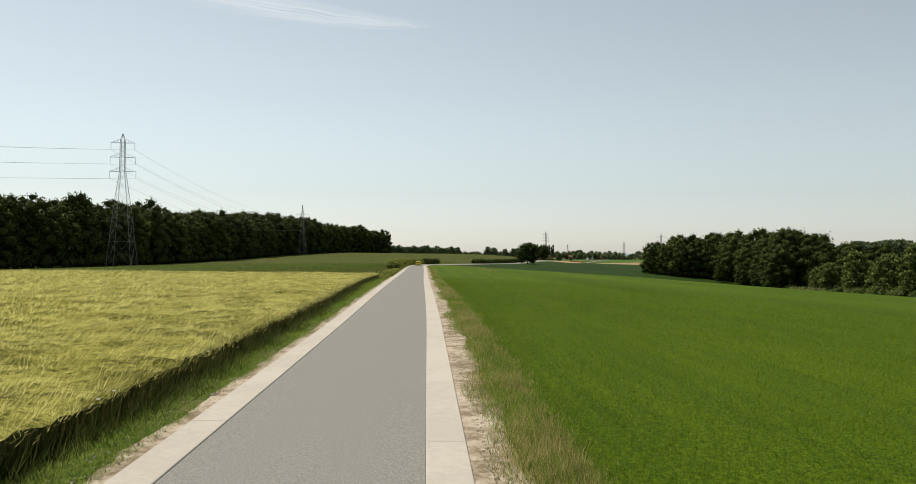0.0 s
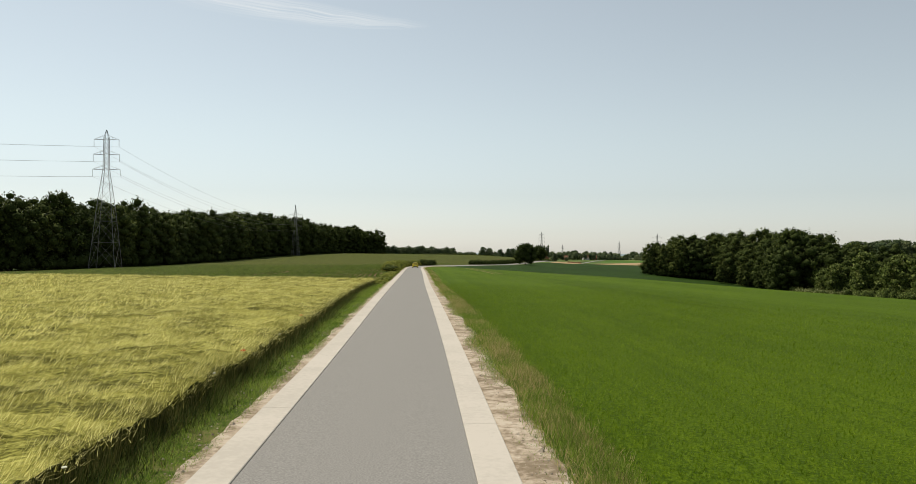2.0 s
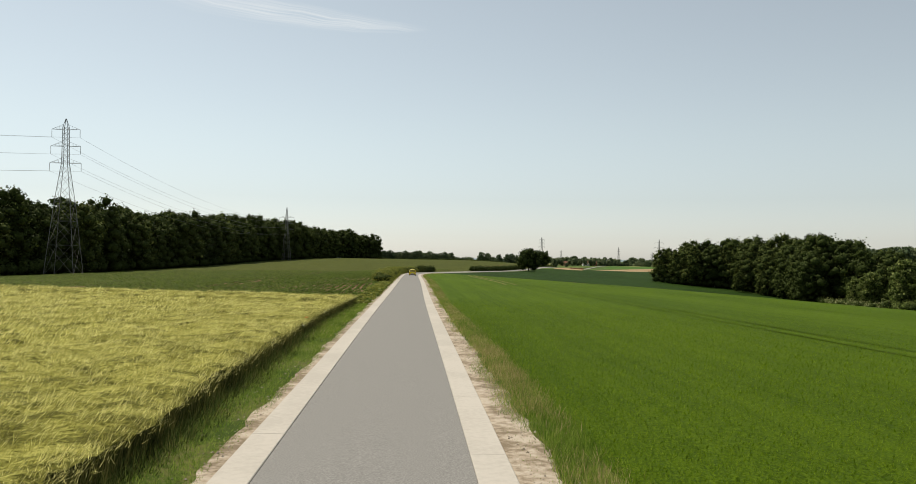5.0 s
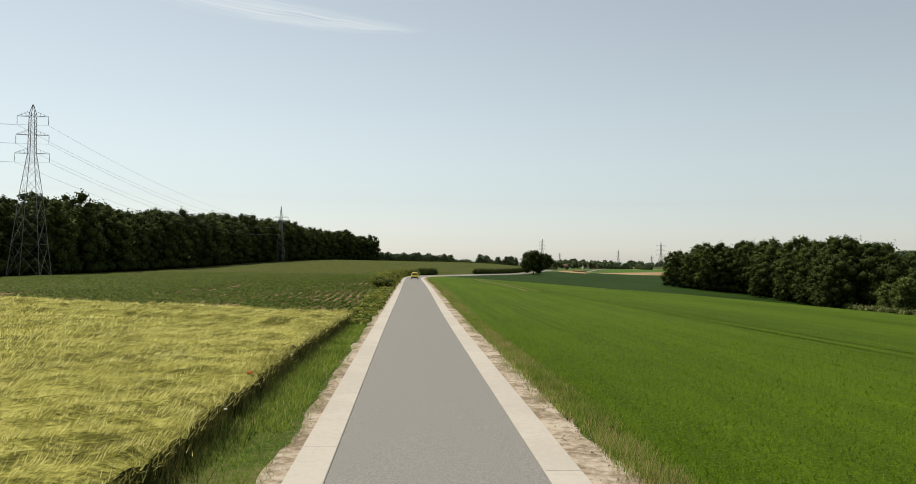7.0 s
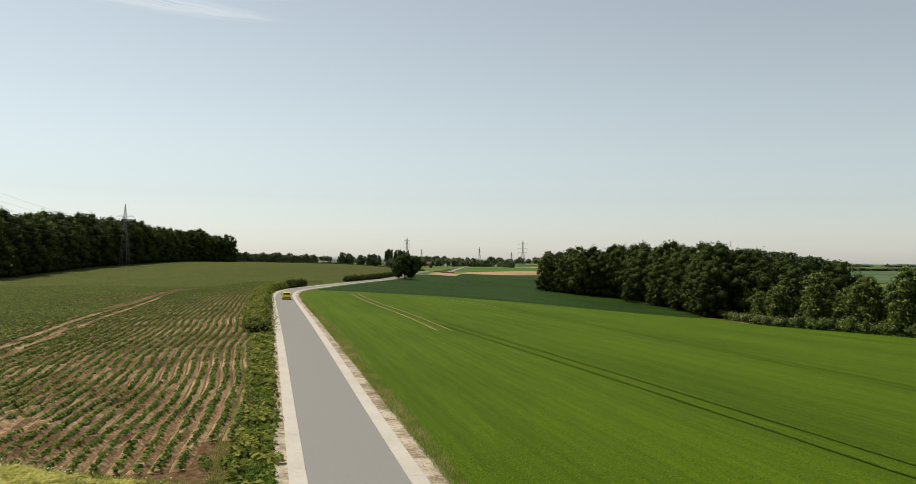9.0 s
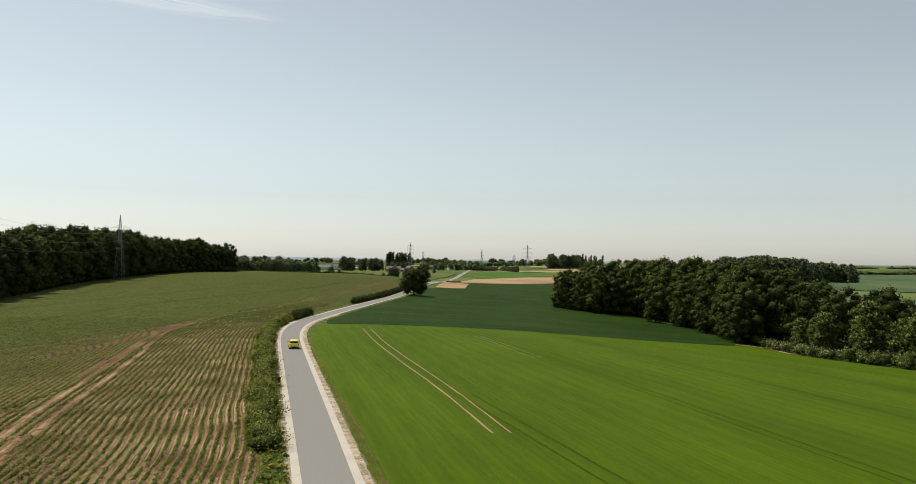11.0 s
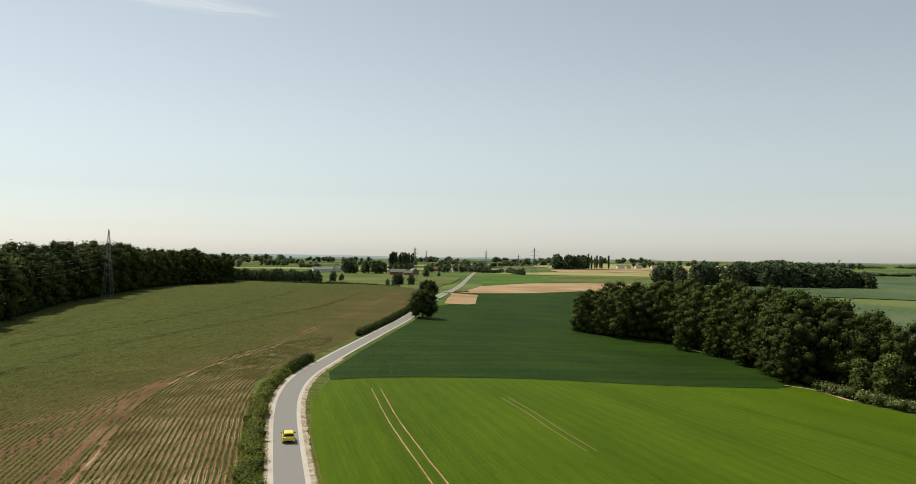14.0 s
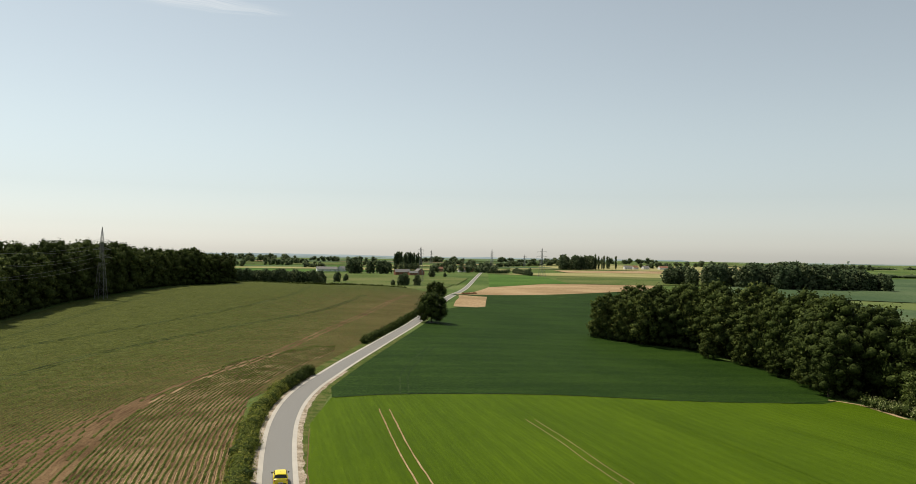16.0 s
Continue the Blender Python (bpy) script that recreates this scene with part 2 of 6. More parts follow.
# leaf green darkened to stand for shade inside crowns and under the wood
M_CORE = node_mat("shade_dark_foliage", [(0.018, 0.027, 0.008), (0.036, 0.05, 0.013), (0.062, 0.078, 0.02)], 2.4, 0.9, 0.4, 2.6)
M_OAKLEAF = node_mat("dark_oak_leaves", [(0.014, 0.026, 0.005), (0.028, 0.045, 0.009), (0.055, 0.075, 0.014)], 0.9, 0.5, per="island", amount=0.3, through_light=0.1)
# near-black straw: the shade under the ears is in this colour
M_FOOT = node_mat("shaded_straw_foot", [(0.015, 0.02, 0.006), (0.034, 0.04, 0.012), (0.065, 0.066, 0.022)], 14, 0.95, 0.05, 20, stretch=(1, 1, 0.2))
M_BARK = node_mat("bark", [(0.05, 0.04, 0.03), (0.09, 0.075, 0.055)], 3, 0.9, 0.03, 8, stretch=(1, 1, 0.2))
M_STEEL = node_mat("galvanised_steel", [(0.16, 0.16, 0.16), (0.26, 0.26, 0.255)], 2, 0.55, metal=0.4)
M_WIRE = node_mat("cable", [(0.2, 0.2, 0.2), (0.28, 0.28, 0.28)], 2, 0.5, metal=0.5)
M_INSUL = node_mat("insulator", [(0.06, 0.05, 0.045), (0.1, 0.08, 0.07)], 5, 0.3)
M_PAINT = node_mat("yellow_paint", [(0.72, 0.56, 0.02), (0.78, 0.62, 0.03)], 3, 0.25, spec=0.6)
M_GLASS = node_mat("tinted_glass", [(0.01, 0.012, 0.012), (0.02, 0.022, 0.022)], 3, 0.05, spec=0.8)
M_RUBBER = node_mat("black_rubber", [(0.012, 0.012, 0.012), (0.025, 0.025, 0.025)], 20, 0.8)
M_TRIM = node_mat("black_trim", [(0.012, 0.012, 0.012), (0.02, 0.02, 0.02)], 20, 0.5)
M_RIM = node_mat("alloy_rim", [(0.3, 0.3, 0.3), (0.4, 0.4, 0.4)], 9, 0.3, metal=0.8)
M_RED = node_mat("red_lamp_glass", [(0.35, 0.01, 0.01), (0.45, 0.02, 0.015)], 9, 0.15, spec=0.6)
M_PLATE = node_mat("plate_white", [(0.6, 0.6, 0.58), (0.66, 0.66, 0.64)], 9, 0.4)
M_MARK = node_mat("plate_marks", [(0.16, 0.02, 0.03), (0.2, 0.03, 0.04)], 9, 0.5)
M_BRICK = node_mat("brick_wall", [(0.22, 0.10, 0.065), (0.30, 0.15, 0.10), (0.36, 0.2, 0.14)], 3, 0.9, per="object")
M_WHITEWALL = node_mat("white_wall", [(0.6, 0.58, 0.54), (0.7, 0.68, 0.64)], 1, 0.85)
M_TILE = node_mat("roof_tiles", [(0.16, 0.07, 0.045), (0.24, 0.11, 0.07), (0.28, 0.15, 0.1)], 1.5, 0.85, 0.05, 5, per="object")
M_SLATE = node_mat("grey_roof", [(0.16, 0.155, 0.15), (0.24, 0.23, 0.22)], 1.2, 0.8, 0.03, 5)
M_POPPY = node_mat("poppy_petal", [(0.55, 0.02, 0.01), (0.7, 0.05, 0.02)], 3, 0.6)
M_WHITEFLOWER = node_mat("white_umbel", [(0.55, 0.55, 0.42), (0.7, 0.7, 0.58)], 3, 0.8)
M_MANURE = node_mat("rusty_heap", [(0.07, 0.035, 0.02), (0.13, 0.06, 0.03), (0.2, 0.1, 0.05)], 1.5, 0.95, 0.2, 2)

# ---- the lie of the land ----
KX = (-600.0, -250.0, -100.0, -30.0, 0.0, 45.0, 150.0, 350.0, 900.0)
KY = (-60.0, 15.0, 60.0, 110.0, 180.0, 240.0, 300.0, 365.0, 450.0, 720.0, 900.0, 1500.0, 3200.0)
KZ = {
    -60.0: (-2, -1, -0.6, -0.3, -0.1, -0.8, -5, -13, -18),
    15.0: (-2, -1, -0.6, -0.35, -0.17, -0.9, -5.2, -13.5, -18),
    60.0: (-2, -1.2, -0.8, -0.4, -0.22, -1.45, -7.0, -14.5, -18),
    110.0: (-2.5, -1.6, -1.1, -0.7, -0.5, -2.1, -8.0, -16, -18),
    180.0: (-2.8, -2.0, -1.6, -0.95, -0.75, -2.7, -10.0, -17, -18),
    240.0: (-3, -2.4, -1.9, -1.3, -1.3, -3.2, -11.4, -19, -19),
    300.0: (-2, -2, -2.0, -1.6, -1.65, -4.2, -13.4, -20, -19),
    365.0: (-1, -1, -1.7, -1.6, -1.7, -3.6, -13.2, -20, -19),
    450.0: (1, 1, -0.9, -1.1, -1.5, -3.1, -9.8, -17, -18),
    720.0: (2.5, 2.5, 2.2, 1.4, 1.0, 0.6, -6.4, -11, -17),
    900.0: (-4, -4, -5, -6, -7, -8, -9, -9, -14),
    1500.0: (-10, -10, -10, -10, -10, -10, -10, -10, -12),
    3200.0: (-12, -12, -12, -12, -12, -12, -12, -12, -12),
}
def _slopes(k, v):
    n = len(k)
    d = [(v[i + 1] - v[i]) / (k[i + 1] - k[i]) for i in range(n - 1)]
    m = [0.0] * n
    for i in range(1, n - 1):
        h0, h1 = k[i] - k[i - 1], k[i + 1] - k[i]
        m[i] = (d[i - 1] * h1 + d[i] * h0) / (h0 + h1)
    return m
def _hermite(k, v, m, x):
    x = min(max(x, k[0]), k[-1])
    i = min(max(sum(1 for a in k if a <= x) - 1, 0), len(k) - 2)
    h = k[i + 1] - k[i]
    s = (x - k[i]) / h
    return ((1 + 2 * s) * (1 - s) ** 2 * v[i] + s * (1 - s) ** 2 * h * m[i]
            + s * s * (3 - 2 * s) * v[i + 1] + s * s * (s - 1) * h * m[i + 1])
ROWM = {y: _slopes(KX, KZ[y]) for y in KY}
def height(x, y):
    v = [_hermite(KX, KZ[k], ROWM[k], x) for k in KY]
    return _hermite(KY, v, _slopes(KY, v), y)


# ---- helpers of this scene ----


def mesh_of(name, verts, faces, mat):
    me = bpy.data.meshes.new(name)
    me.from_pydata(verts, [], faces)
    me.materials.append(mat)
    me.update()
    return me


def put(name, verts, faces, mat, parent=None, label=""):
    ob = new(name, mesh_of(name, verts, faces, mat))
    ob.parent = parent
    if label:
        ob["label"] = label
    return ob


def poly_mesh(name, arr, mat):
    """One mesh from an array (count, corners, 3) of loose triangles or quads."""
    k = arr.shape[1]
    count = arr.shape[0]
    me = bpy.data.meshes.new(name)
    me.vertices.add(count * k)
    me.vertices.foreach_set("co", arr.astype(np.float32).ravel())
    me.loops.add(count * k)
    me.loops.foreach_set("vertex_index", np.arange(count * k, dtype=np.int32))
    me.polygons.add(count)
    me.polygons.foreach_set("loop_start", np.arange(0, count * k, k, dtype=np.int32))
    me.materials.append(mat)
    me.update(calc_edges=True)
    return me


def part(name, bm, material, parent, label=""):
    me = bpy.data.meshes.new(name)
    bm.to_mesh(me)
    bm.free()
    me.materials.append(material)
    ob = new(name, me)
    ob.parent = parent
    if label:
        ob["label"] = label
    return ob


def empty(name, x, y, z, turn=0.0):
    ob = new(name)
    ob.matrix_basis = pose(x, y, z, 0, 0, turn)
    return ob


# a quick table of the land for scattering plants
GX = np.arange(-140, 260, 4.0)
GY = np.arange(-64, 700, 4.0)
GZ = np.array([[height(float(a), float(b)) for a in GX] for b in GY])


def ground_z(x, y):
    fx = np.clip((np.asarray(x) - GX[0]) / 4.0, 0, len(GX) - 1.001)
    fy = np.clip((np.asarray(y) - GY[0]) / 4.0, 0, len(GY) - 1.001)
    i, j = fx.astype(int), fy.astype(int)
    u, v = fx - i, fy - j
    return (GZ[j, i] * (1 - u) + GZ[j, i + 1] * u) * (1 - v) + (GZ[j + 1, i] * (1 - u) + GZ[j + 1, i + 1] * u) * v


def inside(px, py, poly):
    px, py = np.asarray(px), np.asarray(py)
    res = np.zeros(px.shape, bool)
    for (x0, y0), (x1, y1) in zip(poly, poly[1:] + poly[:1]):
        if y0 == y1:
            continue
        c = ((y0 > py) != (y1 > py)) & (px < (x1 - x0) * (py - y0) / (y1 - y0) + x0)
        res ^= c
    return res


def field(name, poly, step, lift, mat, label, category="field", kind="structure"):
    """A flat piece of land laid over the ground, following its height."""
    bm = bmesh.new()
    bm.faces.new([bm.verts.new((x, y, 0)) for x, y in poly])
    for axis in (0, 1):
        lo, hi = min(p[axis] for p in poly), max(p[axis] for p in poly)
        k = math.ceil(lo / step) * step
        while k < hi:
            co, no = [0, 0, 0], [0, 0, 0]
            co[axis], no[axis] = k + 0.013, 1
            bmesh.ops.bisect_plane(bm, geom=bm.verts[:] + bm.edges[:] + bm.faces[:], plane_co=co, plane_no=no)
            k += step
    bmesh.ops.triangulate(bm, faces=bm.faces[:])
    for v in bm.verts:
        v.co.z = height(v.co.x, v.co.y) + lift
    bmesh.ops.recalc_face_normals(bm, faces=bm.faces[:])
    if sum(f.normal.z for f in bm.faces) < 0:
        bmesh.ops.reverse_faces(bm, faces=bm.faces[:])
    ob = part(name, bm, mat, None)
    return tagged(ob, label, category, kind=kind)


rng = np.random.default_rng(7)


def blades(name, x, y, z, tall, wide, lean, lean_dir, mat, parent=None, jitter=0.5, up=0.7):
    """Loose grass blades: narrow triangles, each leaning its own way."""
    n = len(x)
    tall = tall * rng.uniform(0.6, 1.25, n)
    ang = lean_dir + rng.normal(0, jitter, n)
    ln = lean * rng.uniform(0.3, 1.3, n)
    side = rng.uniform(-1.45, 1.45, n)
    hw = wide * rng.uniform(0.6, 1.3, n) / 2
    base = np.stack([x, y, z], 1)
    s = np.stack([np.cos(side) * hw, np.sin(side) * hw, np.zeros(n)], 1)
    tip = base + np.stack([np.cos(ang) * np.sin(ln), np.sin(ang) * np.sin(ln), np.cos(ln)], 1) * tall[:, None]
    cross = s[:, 0] * (tip - base)[:, 1] - s[:, 1] * (tip - base)[:, 0]
    s[cross < 0] *= -1  # every blade shows its upper face to the sky
    me = poly_mesh(name, np.stack([base - s, base + s, tip], 1), mat)
    if up:
        # soft shading: a blade in a dense stand takes its light mostly from above
        nrm = rng.normal(0, 1 - up, (n, 3)) + np.array([0, 0, 1.0])
        nrm /= np.linalg.norm(nrm, axis=1)[:, None]
        me.shade_smooth()
        me.normals_split_custom_set_from_vertices(np.repeat(nrm, 3, 0))
    ob = new(name, me)
    ob.parent = parent
    return ob


def leaf_cards(centres, normals, size, ratio=0.65, spread=0.6):
    """Quads facing about outwards."""
    n = len(centres)
    d = normals + rng.normal(0, spread, (n, 3))
    d /= np.linalg.norm(d, axis=1)[:, None]
    up = rng.normal(0, 1, (n, 3))
    a = np.cross(d, up)
    a /= np.linalg.norm(a, axis=1)[:, None]
    b = np.cross(d, a)
    s = (size * rng.uniform(0.55, 1.3, n))[:, None]
    a, b = a * s, b * s * ratio
    return np.stack([centres - a, centres - b * 0.9 + d * s * 0.12, centres + a, centres + b], 1)


_ico = bmesh.new()
bmesh.ops.create_icosphere(_ico, subdivisions=1, radius=1.0)
_ico.verts.ensure_lookup_table()
ICO_V = np.array([v.co[:] for v in _ico.verts])
ICO_F = np.array([[v.index for v in f.verts] for f in _ico.faces])
_ico.free()


def crown_mesh(name, blobs, cards, size, mat, core=0.92, wild=0.04, inner=None):
    weights = np.array([r[0] * r[1] + r[1] * r[2] for _, r in blobs])
    pick = rng.choice(len(blobs), cards, p=weights / weights.sum())
    d = rng.normal(0, 1, (cards, 3))
    d /= np.linalg.norm(d, axis=1)[:, None]
    c = np.array([b[0] for b in blobs])[pick]
    r = np.array([b[1] for b in blobs])[pick]
    pos = c + d * r * (1 + rng.normal(0, wild, cards) + wild * 1.2 * np.sin(7.0 * d[:, 0] + 5.0 * d[:, 2] + 1.7 * pick))[:, None]
    arr = leaf_cards(pos, d, size)
    soft = d / r + rng.normal(0, 0.42, d.shape) / r.mean()
    soft /= np.linalg.norm(soft, axis=1)[:, None]
    # inner mass, darkened in colour for the crown's own shade, so that the sky shows only through the rim
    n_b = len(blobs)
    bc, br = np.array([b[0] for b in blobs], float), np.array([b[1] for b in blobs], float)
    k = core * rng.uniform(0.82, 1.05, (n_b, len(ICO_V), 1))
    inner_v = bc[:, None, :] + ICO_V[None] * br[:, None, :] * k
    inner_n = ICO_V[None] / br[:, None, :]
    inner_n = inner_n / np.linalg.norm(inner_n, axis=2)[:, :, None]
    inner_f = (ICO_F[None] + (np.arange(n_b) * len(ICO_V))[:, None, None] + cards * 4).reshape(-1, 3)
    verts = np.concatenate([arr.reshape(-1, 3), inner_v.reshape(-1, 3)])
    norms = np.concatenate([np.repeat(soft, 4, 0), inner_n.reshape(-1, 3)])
    n_f = len(inner_f)
    me = bpy.data.meshes.new(name)
    me.vertices.add(len(verts))
    me.vertices.foreach_set("co", verts.astype(np.float32).ravel())
    me.loops.add(cards * 4 + n_f * 3)
    me.loops.foreach_set("vertex_index", np.concatenate([np.arange(cards * 4), inner_f.ravel()]).astype(np.int32))
    me.polygons.add(cards + n_f)
    me.polygons.foreach_set("loop_start", np.concatenate([np.arange(cards) * 4, cards * 4 + np.arange(n_f) * 3]).astype(np.int32))
    me.materials.append(mat)
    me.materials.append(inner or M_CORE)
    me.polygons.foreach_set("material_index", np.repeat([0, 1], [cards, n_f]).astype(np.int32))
    me.update(calc_edges=True)
    me.shade_smooth()
    me.normals_split_custom_set_from_vertices(norms)
    return me


def limb(bm, a, b, ra, rb, sides=6):
    a, b = Vector(a), Vector(b)
    d = (b - a).normalized()
    u = d.orthogonal().normalized()
    w = d.cross(u)
    rings = []
    for p, r in ((a, ra), (b, rb)):
        rings.append([bm.verts.new(p + (u * math.cos(2 * math.pi * i / sides) + w * math.sin(2 * math.pi * i / sides)) * r) for i in range(sides)])
    for i in range(sides):
        j = (i + 1) % sides
        bm.faces.new((rings[0][i], rings[0][j], rings[1][j], rings[1][i]))
    bm.faces.new(rings[1])
    bm.faces.new(rings[0][::-1])


def box(bm, x0, y0, z0, x1, y1, z1):
    v = [bm.verts.new((x, y, z)) for z in (z0, z1) for y in (y0, y1) for x in (x0, x1)]
    for f in ((0, 2, 3, 1), (4, 5, 7, 6), (0, 1, 5, 4), (2, 6, 7, 3), (0, 4, 6, 2), (1, 3, 7, 5)):
        bm.faces.new([v[i] for i in f])


# ---- road line ----
ROAD = [(-2.1, -90), (-1.85, -30), (-1.68, 10), (-1.5, 40), (-1.48, 100), (-1.3, 150), (-1.24, 205), (-1.12, 240), (-0.78, 257), (0.15, 272), (2.2, 288), (5.6, 304), (10.2, 320),
        (16.2, 340), (22.6, 360), (38.6, 410), (55, 461), (84, 556), (112, 648), (170, 846), (255, 1135), (343, 1437), (420, 1700)]


def _spline(points, step):
    out = []
    p = [Vector(a) for a in points]
    for i in range(len(p) - 1):
        a, b, c, d = p[max(i - 1, 0)], p[i], p[i + 1], p[min(i + 2, len(p) - 1)]
        n = max(2, int((c - b).length / step))
        t1, t2 = (c - a) * ((c - b).length / max((c - a).length, 1e-6)), (d - b) * ((c - b).length / max((d - b).length, 1e-6))
        for k in range(n):
            s = k / n
            out.append((1 + 2 * s) * (1 - s) ** 2 * b + s * (1 - s) ** 2 * t1 + s * s * (3 - 2 * s) * c + s * s * (s - 1) * t2)
    out.append(p[-1])
    return out


_line = _spline(ROAD, 1.0)
_seg = np.array([(b - a).length for a, b in zip(_line, _line[1:])])
_arc = np.concatenate([[0], np.cumsum(_seg)])
_lx, _ly = np.array([p.x for p in _line]), np.array([p.y for p in _line])
S0 = float(np.interp(0.0, _ly, _arc))  # arc length where y = 0


def road_at(s, off):
    """Plan position at s metres along the road from y = 0, off metres to its right."""
    s = np.asarray(s, float) + S0
    x, y = np.interp(s, _arc, _lx), np.interp(s, _arc, _ly)
    dx = np.interp(s + 1.5, _arc, _lx) - np.interp(s - 1.5, _arc, _lx)
    dy = np.interp(s + 1.5, _arc, _ly) - np.interp(s - 1.5, _arc, _ly)
    ln = np.hypot(dx, dy) + 1e-9
    return x + off * dy / ln, y - off * dx / ln


def ribbon(name, stops, offs, lift, mat, parent=None, edge_noise=0.0, drop=0.0):
    """A strip along the road; offs: sideways offsets of its long edges, lift: their heights above the land."""
    verts, faces = [], []
    k = len(offs)
    for i, s in enumerate(stops):
        for j, o in enumerate(offs):
            w = o
            if edge_noise and abs(o) > 2.5 and j in (0, k - 1):
                w = o + edge_noise * (noise.noise(Vector((s * 0.35, j * 9.1, 0))) + 0.6 * noise.noise(Vector((s * 1.7, j * 3.3, 5))))
            x, y = road_at(s, w)
            z = height(float(x), float(y)) + (lift[j] if isinstance(lift, tuple) else lift)
            verts.append((float(x), float(y), z))
    for i in range(len(stops) - 1):
        for j in range(k - 1):
            a = i * k + j
            faces.append((a, a + 1, a + 1 + k, a + k))
    return put(name, verts, faces, mat, parent)

# ---- ground sheet ----


def steps(*spans):
    out = []
    for lo, hi, st in spans:
        k = lo
        while k < hi - 1e-6:
            out.append(k)
            k += st
    return out


gx = steps((-4800, -900, 300), (-900, -200, 50), (-200, -48, 8), (-48, 60, 3), (60, 200, 8), (200, 900, 50), (900, 4801, 300))
gy = steps((-300, -60, 40), (-60, 330, 5), (330, 720, 10), (720, 1500, 30), (1500, 3200, 100), (3200, 4901, 250))
gv = [(x, y, height(x, y) - (0.0 if abs(x) < 300 and y < 900 else 0.4)) for y in gy for x in gx]
gw = len(gx)
gf = [(j * gw + i, j * gw + i + 1, (j + 1) * gw + i + 1, (j + 1) * gw + i) for j in range(len(gy) - 1) for i in range(gw - 1)]
ground = tagged(put("ground", gv, gf, M_MEADOW), "rolling green farmland with rough grass", "ground", kind="structure")

# ---- road with its concrete edges ----
near = steps((-60, 420, 2.0), (420, 1690, 12.0))
road = tagged(ribbon("road", near, (-1.80, -0.95, 0.0, 0.95, 1.80), (0.055, 0.075, 0.085, 0.075, 0.055), M_ASPHALT), "narrow grey asphalt country road with a fine grain", "road", kind="structure")
edge_l = tagged(new("concrete_edge"), "pale concrete strip along the asphalt", "road edge", kind="structure")
edge_r = tagged(new("concrete_edge"), "pale concrete strip along the asphalt", "road edge", kind="structure")


def slab(s0, s1, o0, o1, parent):
    bm = bmesh.new()
    n = 4
    rows = []
    for i in range(n + 1):
        s = s0 + (s1 - s0) * i / n
        ring = []
        for o, up in ((o0, -0.1), (o0, 0.07), (o0 + 0.015, 0.082), (o1 - 0.015, 0.082), (o1, 0.07), (o1, -0.1)):
            x, y = road_at(s, o)
            ring.append(bm.verts.new((float(x), float(y), height(float(x), float(y)) + up)))
        rows.append(ring)
    for a, b in zip(rows, rows[1:]):
        for j in range(5):
            bm.faces.new((a[j], a[j + 1], b[j + 1], b[j]))
    bm.faces.new(rows[0][::-1])
    bm.faces.new(rows[-1])
    return part("slab", bm, M_CONCRETE, parent)


for parent, o0, o1, shift in ((edge_l, -2.46, -1.805, 2.6), (edge_r, 1.805, 2.46, 6.9)):
    s = -36.0 + shift
    while s < 390:
        slab(s + 0.007, s + 5.993, o0, o1, parent)
        s += 6.0
    far_strip = ribbon("far_edge", steps((s, 1690, 8.0)), (o0, o1), 0.08, M_CONCRETE, parent)

# sandy shoulders
tagged(ribbon("shoulder_left", steps((98, 320, 0.5)), (-3.15, -2.85, -2.44), (0.036, 0.05, 0.045), M_GRIT, edge_noise=0.16), "dusty sand and gravel shoulder", "shoulder", kind="structure")
tagged(ribbon("shoulder_left", steps((-50, 99, 0.5)), (-2.82, -2.62, -2.44), (0.036, 0.05, 0.045), M_GRIT, edge_noise=0.2), "dusty sand and gravel shoulder", "shoulder", kind="structure")
tagged(ribbon("shoulder_right", steps((-50, 330, 0.5)), (2.44, 2.85, 3.28), (0.045, 0.05, 0.036), M_GRIT, edge_noise=0.26), "dusty sand and gravel shoulder", "shoulder", kind="structure")

# turf of the verges
tagged(ribbon("verge_left", steps((-50, 410, 1.5)), (-5.6, -4.4, -3.4, -2.5), (0.02, 0.05, 0.035, 0.03), M_VERGE), "rough green grass verge between road and field", "verge", kind="structure")
tagged(ribbon("verge_right", steps((-50, 420, 1.5)), (2.5, 3.6, 4.6, 5.6), (0.028, 0.035, 0.05, 0.025), M_VERGE), "dry yellowed grass verge with bare soil", "verge", kind="structure")

# ---- fields ----
BRIGHT = [(2.3, -60), (2.35, 15), (2.65, 42), (2.5, 64), (2.12, 100), (2.6, 140), (2.8, 168), (2.45, 203), (2.45, 240), (4.0, 268), (9.0, 291.5), (19, 296), (30, 299.5), (46, 303), (65, 306), (90, 309), (120, 317), (141, 322), (152, 329),
          (156, 322), (151, 300), (152, 270), (153, 225), (170, 150), (200, 60), (240, -60)]
field("crop_field", BRIGHT, 4.0, 0.09, M_CROP, "bright green field of young grain", "crop field")
DARK = [(9.2, 292), (19, 296.5), (30, 300), (46, 303.5), (65, 306.5), (90, 309.5), (120, 317.5), (141, 322.5), (152, 329.5), (162, 350), (166, 385), (160, 416), (146, 428), (132, 436), (134, 452),
        (150, 460), (210, 500), (300, 600), (420, 800), (365, 860),
        (268, 795), (124, 700), (126, 612), (118, 588), (88.5, 543)] + [tuple(map(float, road_at(s, 4.3))) for s in range(545, 300, -12)]
